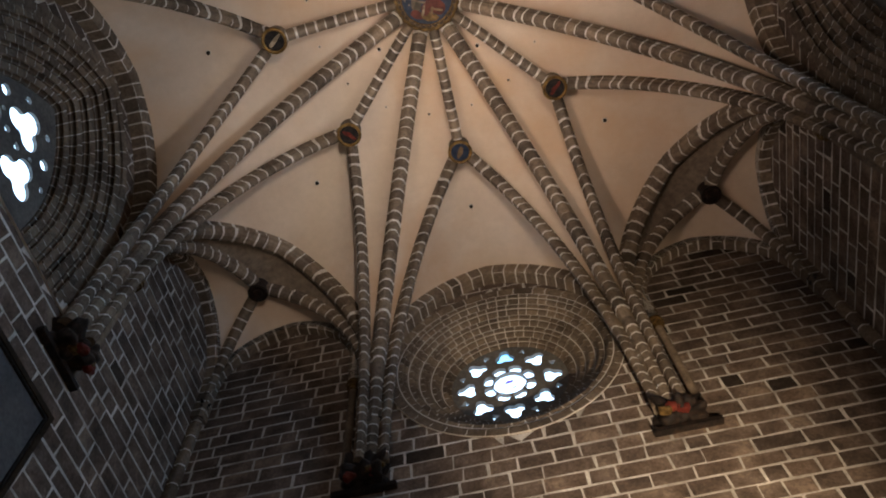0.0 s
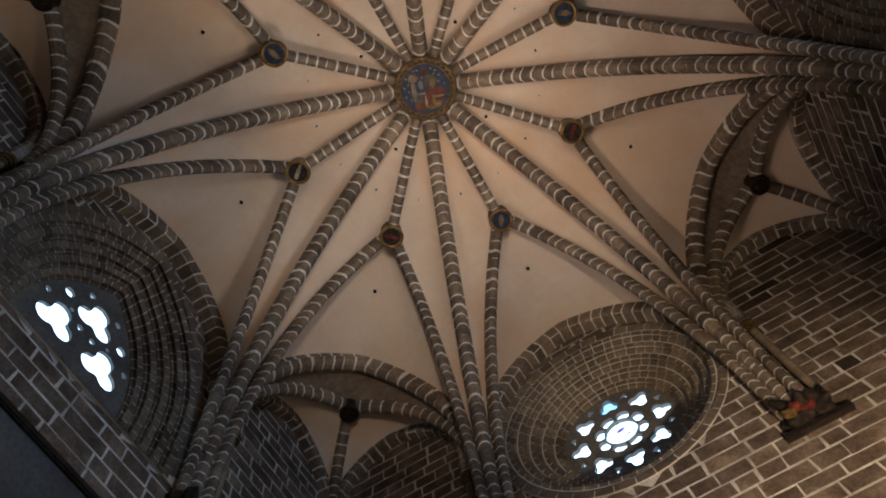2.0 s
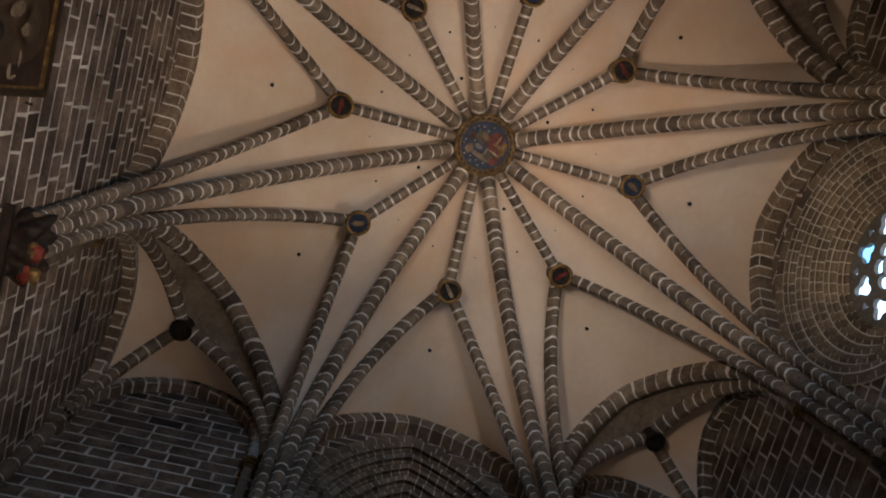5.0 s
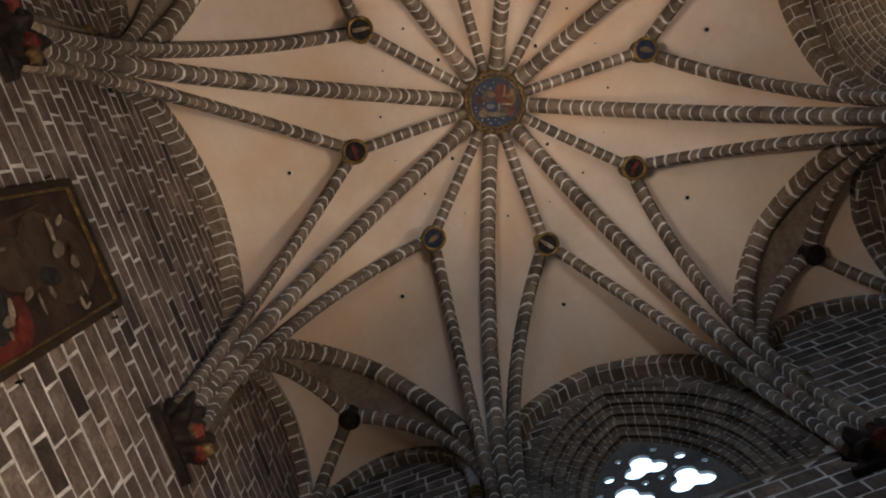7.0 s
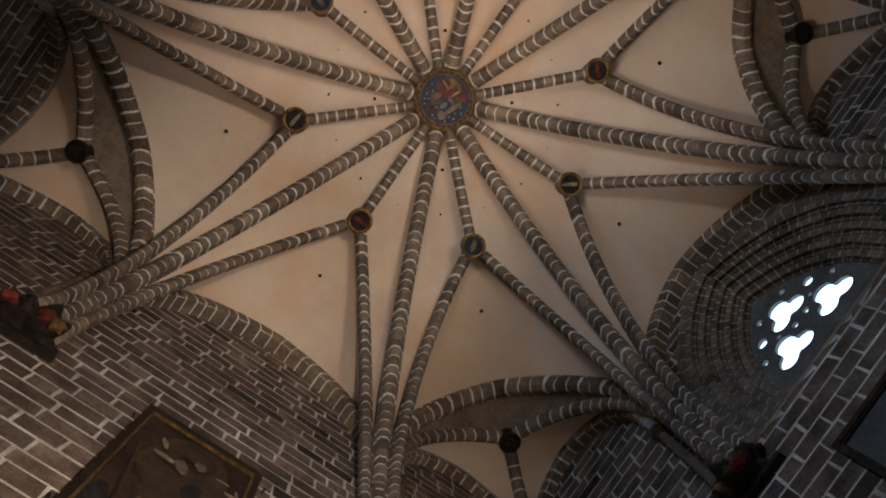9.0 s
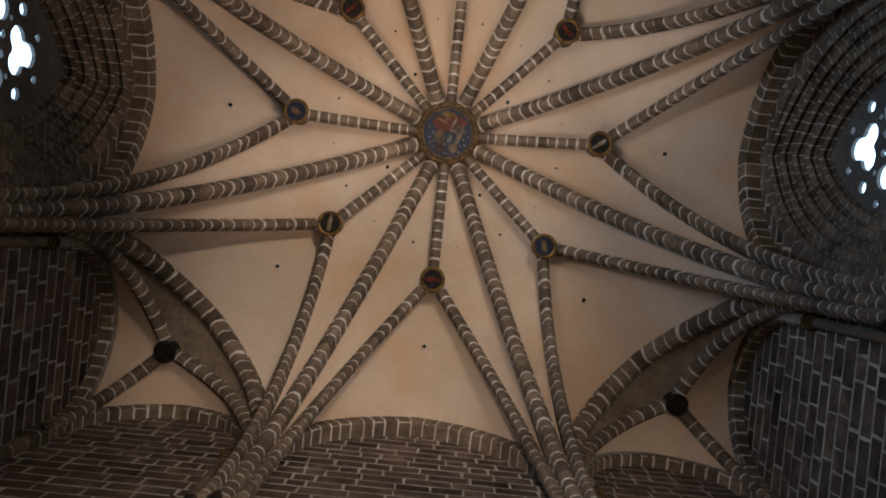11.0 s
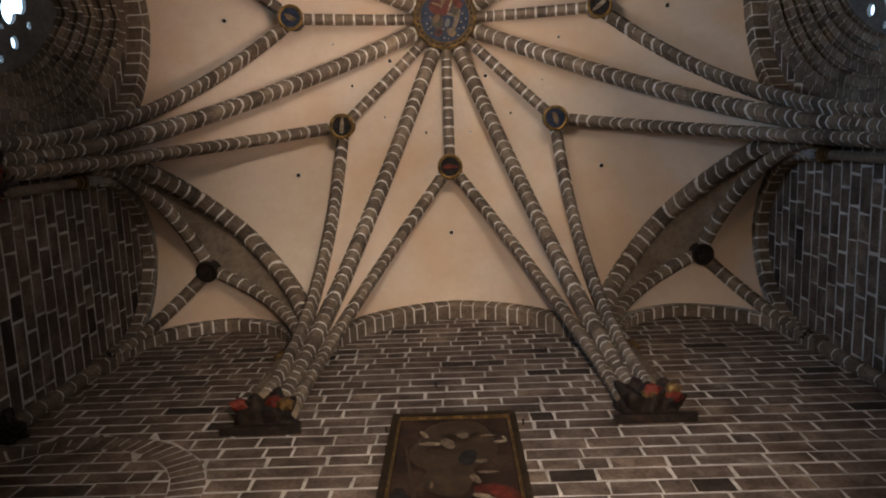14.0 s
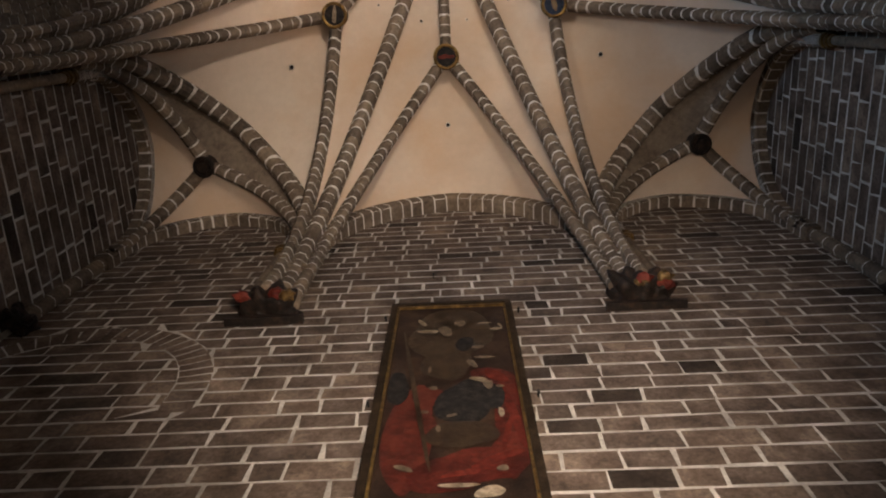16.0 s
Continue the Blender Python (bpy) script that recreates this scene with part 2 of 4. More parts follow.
RIDGE = [(0, RING * i / 20, CROWN - (CROWN - RING_Z) * (i / 20) ** 1.6) for i in range(21)]


def side_arch(half, low, stilt, top, count=24):
    """One half of a stilted, slightly pointed arch as (x, z), from its foot to its top."""
    rise = top - stilt
    c = (rise * rise - half * half) / (2 * half)
    end = math.acos(c / (half + c))
    out = [(half, low + (stilt - low) * i / 8) for i in range(8)]
    out += [((half + c) * math.cos(end * i / count) - c, stilt + (half + c) * math.sin(end * i / count)) for i in range(count + 1)]
    return out


def widened(arch, by, foot):
    """The half arch moved out by its own normal, except below the foot."""
    p = np.array(arch)
    t = np.gradient(p, axis=0)
    n = np.stack([t[:, 1], -t[:, 0]], 1) / np.linalg.norm(t, axis=1)[:, None]
    n[-1] = (0, 1)
    k = np.clip((p[:, 1] - foot) / 1.5, 0, 1)[:, None]
    return [(max(0.0, x), z) for x, z in p + n * by * k]


ARCH = side_arch(2.37, 12.6, 14.2, APEX)
SMALL = side_arch(1.52, 13.9, 14.85, 16.62)
SMALL_X = 4.72

# ---- walls ----


def circle_hole(r, zc, count=96):
    return [(r * math.sin(2 * math.pi * i / count), zc + r * math.cos(2 * math.pi * i / count)) for i in range(count)]


LANCET_C, LANCET_Z = 1.85, 13.12


def lancet_hole(h, low, count=22):
    """A pointed arch on upright jambs: half width h, sill at low."""
    c, r = LANCET_C, h + LANCET_C
    top = math.acos(c / r)
    right = [(-c + r * math.cos(top * i / count), LANCET_Z + r * math.sin(top * i / count)) for i in range(count + 1)]
    right = [(h, low + (LANCET_Z - low) * i / 6) for i in range(6)] + right
    left = [(-x, z) for x, z in reversed(right[:-1])]
    base = [(-h + 2 * h * i / 8, low) for i in range(1, 8)]
    return right + left + base


def holed_wall(name, hole, label):
    """A thick wall in the plane y = HALF with an opening through it."""
    if hole is None:
        x0, x1, y0, y1 = -HALF - 1.6, HALF + 1.6, HALF, HALF + 1.6
        v = [(x, y, z) for z in (0, TOP) for x, y in ((x0, y0), (x1, y0), (x1, y1), (x0, y1))]
        f = [(0, 1, 2, 3), (4, 5, 6, 7), (0, 1, 5, 4), (1, 2, 6, 5), (2, 3, 7, 6), (3, 0, 4, 7)]
        return thing(name, mended(mesh(name, v, f, WALL_MORTAR)), label, "wall", kind="structure")
    bm = bmesh.new()
    loops = []
    for loop in (hole, [(-HALF - 1.6, 0), (HALF + 1.6, 0), (HALF + 1.6, TOP), (-HALF - 1.6, TOP)]):
        vs = [bm.verts.new((x, HALF, z)) for x, z in loop]
        loops += [bm.edges.new((a, b)) for a, b in zip(vs, vs[1:] + vs[:1])]
    bmesh.ops.triangle_fill(bm, edges=loops, use_beauty=True)
    out = bmesh.ops.extrude_face_region(bm, geom=bm.faces[:])
    bmesh.ops.translate(bm, verts=[g for g in out["geom"] if isinstance(g, bmesh.types.BMVert)], vec=(0, 1.6, 0))
    bmesh.ops.recalc_face_normals(bm, faces=bm.faces)
    me = bpy.data.meshes.new(name)
    bm.to_mesh(me)
    bm.free()
    me.materials.append(WALL_MORTAR)
    return thing(name, me, label, "wall", kind="structure")


def hole_span(hole, z):
    """The reach of an opening in x at a height, or None."""
    xs = []
    for (xa, za), (xb, zb) in zip(hole, hole[1:] + hole[:1]):
        if (za - z) * (zb - z) <= 0 and abs(za - zb) > 1e-9:
            xs.append(xa + (xb - xa) * (z - za) / (zb - za))
    return (min(xs), max(xs)) if len(xs) > 1 else None


def roof_line(x):
    """How high the masonry of a wall shows at x."""
    half = ARCH if abs(x) < 2.42 else SMALL
    u = abs(x) if abs(x) < 2.42 else abs(abs(x) - SMALL_X)
    return float(np.interp(u, [p[0] for p in reversed(half)], [p[1] for p in reversed(half)])) + 0.4 if u < half[0][0] - 0.12 else 15.7


def block(ring, out, rng):
    """One squared stone with worn arrises, its back at y = 0."""
    c = 0.006
    ring = [(x + rng.uniform(-0.016, 0.016), z + rng.uniform(-0.011, 0.011)) for x, z in ring]
    mx, mz = sum(p[0] for p in ring) / 4, sum(p[1] for p in ring) / 4
    v = [(x, 0.0, z) for x, z in ring] + [(x, -out * 0.6, z) for x, z in ring]
    v += [(x - math.copysign(c, x - mx), -out, z - math.copysign(c, z - mz)) for x, z in ring]
    f = [(8, 9, 10, 11)] + [(a + k, (a + 1) % 4 + k, (a + 1) % 4 + k + 4, a + k + 4) for k in (0, 4) for a in range(4)]
    return v, f


def outside(a, b, z0, z1, hole):
    """What is left of a stone beside an opening, as corners."""
    s0, s1 = hole_span(hole, z0), hole_span(hole, z1)
    if not s0 and not s1:
        sm = hole_span(hole, (z0 + z1) / 2)
        return [((a, z0), (b, z0), (b, z1), (a, z1))] if not sm or sm[0] > b or sm[1] < a else []
    mid = sum(s0 or s1) / 2
    s0, s1 = s0 or (mid, mid), s1 or (mid, mid)
    out = []
    l0, l1 = min(b, s0[0]), min(b, s1[0])
    if max(l0, l1) - a > 0.06:
        out.append(((a, z0), (max(l0, a + 0.01), z0), (max(l1, a + 0.01), z1), (a, z1)))
    r0, r1 = max(a, s0[1]), max(a, s1[1])
    if b - min(r0, r1) > 0.06:
        out.append(((min(r0, b - 0.01), z0), (b, z0), (b, z1), (min(r1, b - 0.01), z1)))
    return out


def inside(a, b, z0, z1, hole):
    s0, s1 = hole_span(hole, z0), hole_span(hole, z1)
    if not s0 and not s1:
        return []
    mid = sum(s0 or s1) / 2
    s0, s1 = s0 or (mid - 0.02, mid + 0.02), s1 or (mid - 0.02, mid + 0.02)
    q = [(max(a, s0[0]), z0), (min(b, s0[1]), z0), (min(b, s1[1]), z1), (max(a, s1[0]), z1)]
    if q[1][0] - q[0][0] < 0.06 and q[2][0] - q[3][0] < 0.06:
        return []
    for i, k in ((0, 1), (3, 2)):
        if q[k][0] < q[i][0]:
            q[i] = q[k] = (a if q[k][0] < a else b, q[i][1])
    return [q]


def coursed(wall, turn, hole, low, rng, near, skip=None, ring=None):
    """Courses of stones on a wall; those inside near(x, z) are pieces of their own. ring: outer and inner edge of a relieving arch."""
    z, rest_v, rest_f, single = low, [], [], 0
    while z < 17.6:
        h = rng.uniform(0.285, 0.335)
        x = -HALF - rng.uniform(0, 0.5)
        while x < HALF:
            w = rng.choice((0.36, 0.46, 0.54, 0.6, 0.68, 0.76, 0.84)) * rng.uniform(0.92, 1.08)
            a, b = max(x, -HALF + 0.01), min(x + w, HALF - 0.01)
            x += w
            g = rng.uniform(0.016, 0.026)
            a, b, z0, z1 = a + g, b - g, z + g, z + h - g
            if b - a < 0.08 or z > roof_line((a + b) / 2) or (skip and skip((a + b) / 2, z + h / 2)):
                continue
            shapes = [((a, z0), (b, z0), (b, z1), (a, z1))]
            if hole:
                shapes = outside(a, b, z0, z1, hole)
            if ring:
                shapes = outside(a, b, z0, z1, ring[0]) + inside(a, b, z0, z1, ring[1])
            for corners in shapes:
                v, f = block(corners, rng.uniform(0.002, 0.0055), rng)
                if single < 300 and near((a + b) / 2, z):
                    piece("wall_stone", mended(mesh("wall_stone", [(i, j + HALF, k) for i, j, k in v], f, BLOCK)), wall)
                    single += 1
                else:
                    n = len(rest_v)
                    rest_v += [(i, j + HALF, k) for i, j, k in v]
                    rest_f += [tuple(n + i for i in face) for face in f]
        z += h
    if rest_v:
        piece("wall_stones", mended(mesh("wall_stones", rest_v, rest_f, BLOCK_REST)), wall, kind="stuff")
    if ring:
        cx, cz, r0, r1 = RELIEF
        for i in range(30):
            t0, t1 = radians(i * 6 + 0.5), radians(i * 6 + 5.5)
            corners = [(cx + r * math.cos(t), cz + r * math.sin(t)) for r, t in ((r0, t0), (r1, t0), (r1, t1), (r0, t1))]
            v, f = block(corners, 0.004, rng)
            if i in (0, 29):
                for k in (0, 1):
                    lo, hi = (cx + r0, cx + r1) if i == 0 else (cx - r1, cx - r0)
                    z0 = cz - 0.27 * (k + 1)
                    v2, f2 = block([(lo, z0), (hi, z0), (hi, z0 + 0.25), (lo, z0 + 0.25)], 0.004, rng)
                    if max(abs(lo), abs(hi)) < HALF - 0.02:
                        piece("arch_stone", mended(mesh("arch_stone", [(i2, j + HALF, k2) for i2, j, k2 in v2], f2, BLOCK)), wall)
            if max(abs(p[0]) for p in corners) < HALF - 0.02:
                piece("arch_stone", mended(mesh("arch_stone", [(i2, j + HALF, k) for i2, j, k in v], f, BLOCK)), wall)
    wall.matrix_world = pose(0, 0, 0, 0, 0, turn)
    return wall


RELIEF = (-5.0, 9.2, 1.6, 2.0)


def stilted_loop(r):
    cx, cz = RELIEF[:2]
    return [(cx + r * math.cos(t * math.pi / 40), cz + r * math.sin(t * math.pi / 40)) for t in range(41)] + [(cx - r, cz - 0.55), (cx + r, cz - 0.55)]


relief_ring = (stilted_loop(2.02), stilted_loop(1.58))
ROSE_R, ROSE_Z = 2.22, 14.22
SILL = 11.8
rose_hole = circle_hole(ROSE_R + 0.16, ROSE_Z)
lancet = lancet_hole(2.2 + 0.16, SILL)

# ---- the floor, and an unseen slab added over the vault against sky light ----


def slab(name, z0, z1, material, label, category):
    r = HALF + 1.6
    v = [(x, y, z) for z in (z0, z1) for x, y in ((-r, -r), (r, -r), (r, r), (-r, r))]
    f = [(0, 1, 2, 3), (4, 5, 6, 7), (0, 1, 5, 4), (1, 2, 6, 5), (2, 3, 7, 6), (3, 0, 4, 7)]
    return thing(name, mended(mesh(name, v, f, material)), label, category, kind="structure")


slab("floor", -0.3, 0.0, PAVING, "worn pale stone chapel floor", "floor")
slab("light_stop_slab", TOP, TOP + 0.3, MORTAR, "unseen slab added above the vault to keep sky light out", "roof")

# ---- vault webs ----
web_v, web_f = [], []
shaded_cells = [([], []) for _ in range(4)]


def web(edge_a, edge_b, rise=0.1, turn=0, across=8, up=26, store=None):
    """A plastered cell ruled between two rising edges, bellied upward between them."""
    a, b = np.array(edge_a, float), np.array(edge_b, float)

    def at(e, u):
        s = np.linspace(0, 1, len(e))
        return np.array([np.interp(u, s, e[:, k]) for k in range(3)])
    m = np.array(pose(0, 0, 0, 0, 0, turn).to_3x3())
    vs, fs = store or (web_v, web_f)
    n = len(vs)
    for i in range(up + 1):
        u = i / up
        pa, pb = at(a, u), at(b, u)
        for j in range(across + 1):
            w = j / across
            q = pa * (1 - w) + pb * w
            q[2] += rise * 4 * w * (1 - w) * min(1, np.linalg.norm(pa - pb) / 2)
            vs.append(m @ q)
    for i in range(up):
        for j in range(across):
            k = n + i * (across + 1) + j
            fs.append((k, k + 1, k + across + 2, k + across + 1))


def backed(path, out):
    """A rib's path moved to the back of its stones."""
    p = np.array(path, float)
    s = np.r_[0, np.cumsum(np.linalg.norm(np.diff(p, axis=0), axis=1))]
    plan = p[-1, :2] - p[0, :2]
    plan = np.array([*(plan / np.linalg.norm(plan)), 0])
    lat = np.cross(plan, (0, 0, 1))
    return [p[i] + section(p, s, s[i], lat, outward_up)[1] * out for i in range(len(p))]


MAIN_B = backed(MAIN, DEPTH * 0.93)
TIER_B = backed(TIER, DEPTH * 0.86)
MAIN_B[-1] = np.array([0.0, 0.0, MAIN_B[-1][2]])
TIER_B[-1] = np.array([0.0, RING, TIER_B[-1][2]])
RIDGE_B = [(x, y, z + DEPTH * 0.8) for x, y, z in RIDGE]
ARCH_B = [(x, ARCH_Y + 0.04, z) for x, z in widened(ARCH, 0.28, 13.4)]
for k in range(8):
    for flip in (1, -1):
        f = lambda e: [(x * flip, y, z) for x, y, z in e]
        web(f(MAIN_B), f(TIER_B), 0.10, 45 * k)
        web(f(TIER_B), f(ARCH_B), 0.12, 45 * k)

# the corner vaults, first the one between +x and +y
CORNER = 6.28
SQ_FOOT = (2.95, 6.2)
SQ_LOW = 14.1
SQ_RIB = arc(SQ_FOOT, (SQ, SQ), SQ_LOW, SQ_Z)
SQ_CORNER = arc((CORNER, CORNER), (SQ, SQ), 14.5, SQ_Z)
mirrored = lambda e: [(y, x, z) for x, y, z in e]
C45 = math.cos(radians(45))


def diagonal(e, y):
    """Points (x, z) of the arch on a side, stood on the diagonal side between +x and +y."""
    return [((x + y) * C45, (y - x) * C45, z) for x, z in e]


SMALL_Y = 6.26
small_b = [p for p in widened(SMALL, 0.22, 14.2) if p[1] > 14.5]
small_v = [(SMALL_X - x, SMALL_Y, z) for x, z in small_b]
small_c = [(min(SMALL_X + x, 6.3), SMALL_Y, z) for x, z in small_b]
up_high = [p for p in ARCH if p[1] > 13.9]
diag_v = diagonal([(-x * 1.03, z + 0.1) for x, z in up_high], 6.46)
sq_b = [(x, y, z + 0.28) for x, y, z in SQ_RIB[5:]]
sc_b = [(x, y, z + 0.28) for x, y, z in SQ_CORNER]
for k in range(4):
    for f in (lambda e: e, mirrored):
        web(f(sq_b), f(small_v), 0.05, 90 * k, across=6, up=16)
        web(f(sc_b), f(small_c), 0.05, 90 * k, across=6, up=16)
        web(f(sq_b), f(diag_v), 0.05, 90 * k, across=6, up=16, store=shaded_cells[k])
web_mesh = mesh("ceiling", web_v, web_f, PLASTER, True)
bm = bmesh.new()
bm.from_mesh(web_mesh)
bmesh.ops.remove_doubles(bm, verts=bm.verts, dist=0.004)
bmesh.ops.recalc_face_normals(bm, faces=bm.faces)
bm.to_mesh(web_mesh)
bm.free()
ceiling = thing("ceiling", web_mesh, "cream plastered star vault cells, orange stains and lamp light in the colour", "vault", kind="structure")

# cells next to the corner arches, in the colour that stands for shade
for vs, fs in shaded_cells:
    thing("ceiling_corner", mesh("ceiling_corner", vs, fs, SHADED_CELL, True), "vault cell behind a corner arch, coloured dark for shade", "vault", kind="structure")

# ---- ribs ----
RIBP, TIERP, RIDGEP = rolled(0.165, DEPTH), rolled(0.125, DEPTH * 0.92), rolled(0.115, DEPTH * 0.85)
perp = lambda a, b: np.cross(np.array([b[0] - a[0], b[1] - a[1], 0]) / math.hypot(b[0] - a[0], b[1] - a[1]), (0, 0, 1))
main = stone_rib("vault_rib", MAIN, perp(MAIN[0], MAIN[-1]), outward_up, RIBP, "grey stone vault rib with pale joints running to the middle boss", "vault rib", "main vault ribs", 0.235, skew=-0.5)
tier = stone_rib("tierceron_rib", TIER, perp(TIER[0], TIER[-1]), outward_up, TIERP, "slender grey stone rib forking to a painted boss", "vault rib", "forked vault ribs", 0.22, skew=-0.55)
tier_l = stone_rib("tierceron_rib", TIER_L, perp(TIER_L[0], TIER_L[-1]), outward_up, TIERP, "slender grey stone rib forking to a painted boss", "vault rib", "forked vault ribs", 0.22, skew=-0.55)
ridge = stone_rib("ridge_rib", RIDGE, (1, 0, 0), lambda q: np.array([0, 0, 1.0]), RIDGEP, "short grey stone rib between middle boss and outer boss", "vault rib", "short vault ribs", 0.225, skew=-0.4)
for k in range(1, 8):
    for r in (main, tier, tier_l, ridge):
        copy_thing(r, turned(k))

full_arch = [(x, ARCH_Y, z) for x, z in ARCH] + [(-x, ARCH_Y, z) for x, z in reversed(ARCH[:-1])]
ARCHP = [(-0.02, 0.34), (-0.02, 0.06), (0.03, 0.0), (0.34, 0.0), (0.39, 0.03), (0.39, 0.34)]
from_middle = lambda q: np.array([q[0], 0.0, q[2] - 14.3])
wall_arch = stone_rib("wall_arch", full_arch, (0, 1, 0), from_middle, ARCHP, "dark grey stone arch along the wall under the vault", "arch", "wall arches", 0.26, key=True)
DIAGP = rolled(0.18, 0.36)
diag_path = [(x, 6.32, z - 0.1) for x, y, z in full_arch]
diag_arch = stone_rib("squinch_arch", diag_path, (0, 1, 0), from_middle, DIAGP, "heavy grey stone arch open to a corner vault", "arch", "corner arches", 0.27, skew=-0.3, key=True)
for k in (1, 2, 3):
    copy_thing(wall_arch, turned(2 * k))
    copy_thing(diag_arch, turned(2 * k - 1))
diag_arch.matrix_basis = turned(7)

SQP = rolled(0.13, 0.36)
for e in (SQ_RIB, mirrored(SQ_RIB), SQ_CORNER):
    r = stone_rib("corner_vault_rib", e, perp(e[0], e[-1]), lambda q: np.array([q[0] - SQ, q[1] - SQ, 2.0]), SQP, "shadowed grey stone rib of a small corner vault", "vault rib", "corner vault ribs", 0.24)
    for k in (1, 2, 3):
        copy_thing(r, turned(2 * k))
small_full = [(SMALL_X - x, SMALL_Y, z) for x, z in SMALL] + [(SMALL_X + x, SMALL_Y, z) for x, z in reversed(SMALL[:-1])]
SMALLP = [(0.0, 0.26), (0.0, 0.05), (0.04, 0.0), (0.24, 0.0), (0.24, 0.26)]
for e, lat in ((small_full, (0, 1, 0)), ([(y, x, z) for x, y, z in small_full], (1, 0, 0))):
    out = (lambda q: np.array([q[0] - SMALL_X, 0, q[2] - 14.2])) if lat[1] else (lambda q: np.array([0, q[1] - SMALL_X, q[2] - 14.2]))
    r = stone_rib("small_wall_arch", e, lat, out, SMALLP, "small stone arch on the wall of a corner vault", "arch", "small wall arches", 0.26, key=True)
    for k in (1, 2, 3):
        copy_thing(r, turned(2 * k))

# ---- bosses ----


def disc(r, z0, z1, count=32, cx=0.0, cy=0.0):
    v = [(cx + r * math.cos(2 * math.pi * i / count), cy + r * math.sin(2 * math.pi * i / count), z) for z in (z0, z1) for i in range(count)]
    f = [tuple(range(count)), tuple(range(count, 2 * count))] + [(i, (i + 1) % count, (i + 1) % count + count, i + count) for i in range(count)]
    return v, f


def hoop(r, w, z, count=40, scallop=0.0):
    v, f = [], []
    for i in range(count):
        t = 2 * math.pi * i / count
        rr = r + scallop * (1 if i % 2 else -1)
        for j in range(8):
            a = 2 * math.pi * j / 8
            v.append(((rr + w * math.cos(a)) * math.cos(t), (rr + w * math.cos(a)) * math.sin(t), z + w * math.sin(a)))
    for i in range(count):
        for j in range(8):
            f.append((i * 8 + j, i * 8 + (j + 1) % 8, (i + 1) % count * 8 + (j + 1) % 8, (i + 1) % count * 8 + j))
    return v, f


def blot(points, z0, z1):
    n = len(points)
    v = [(x, y, z) for z in (z0, z1) for x, y in points]
    f = [tuple(range(n)), tuple(range(n, 2 * n))] + [(i, (i + 1) % n, (i + 1) % n + n, i + n) for i in range(n)]
    return v, f


def shape(cx, cy, rx, ry, turn=0.0, wob=0.15, seed=1, count=28):
    rng = random.Random(seed)
    waves = [(k, rng.uniform(0, 6.28), rng.uniform(0.3, 1.0) / k) for k in (2, 3, 5)]
    out = []
    for i in range(count):
        t = 2 * math.pi * i / count
        k = 1 + 1.6 * wob * sum(a * math.sin(w * t + p) for w, p, a in waves)
        x, y = rx * k * math.cos(t), ry * k * math.sin(t)
        out.append((cx + x * math.cos(turn) - y * math.sin(turn), cy + x * math.sin(turn) + y * math.cos(turn)))
    return out


def part(name, vf, material, parent, label="", smooth=False):
    return piece(name, mended(mesh(name, *vf, material, smooth)), parent, label)


def small_boss(kind):
    b = thing("vault_boss", mended(mesh("vault_boss", *disc(0.235, -0.02, 0.4), STONE)), "round painted boss with a gilt rim where ribs meet", "boss", "outer vault bosses")
    part("rim", hoop(0.235, 0.035, -0.03), GOLD, b, "gilded ring")
    part("face", disc(0.215, -0.035, -0.02), DARK if kind else BLUE, b, "dark painted face")
    part("ornament", blot(shape(0.0, 0.0, 0.05, 0.15, 0.5 + kind, 0.3, 4 + kind), -0.045, -0.036), (OCHRE, RED, PALE)[kind % 3], b, "faded painted ornament")
    return b


for k in range(8):
    b = small_boss(k % 3)
    t = radians(90 + 45 * k)
    b.matrix_world = pose(RING * math.cos(t), RING * math.sin(t), RING_Z - 0.02, 0, 0, 45 * k)

big = thing("middle_boss", mended(mesh("middle_boss", *disc(0.66, -0.02, 0.5, 40), STONE)), "large round painted boss with blue field and gilt rim", "boss")
part("rim", hoop(0.655, 0.04, -0.03, 56, 0.012), OLD_GILT, big, "gilt outer moulding")
part("band", disc(0.64, -0.03, -0.02, 48), UMBER, big, "dark band behind the gilt florets")
part("inner_rim", hoop(0.55, 0.018, -0.036, 48), OLD_GILT, big, "gilt inner moulding")
part("face", disc(0.55, -0.04, -0.02, 40), BLUE, big, "deep blue painted field")
for i in range(28):
    a = 2 * math.pi * i / 28
    part("floret", blot(shape(0.602 * math.cos(a), 0.602 * math.sin(a), 0.03, 0.024, a, 0.25, i, 12), -0.05, -0.03), OLD_GILT, big)


def on_boss(u, v):
    """A place on the boss from its own axes, across and down, half a metre a unit."""
    return 0.5 * (u * 0.92 - v * 0.38), 0.5 * (u * 0.38 + v * 0.92)


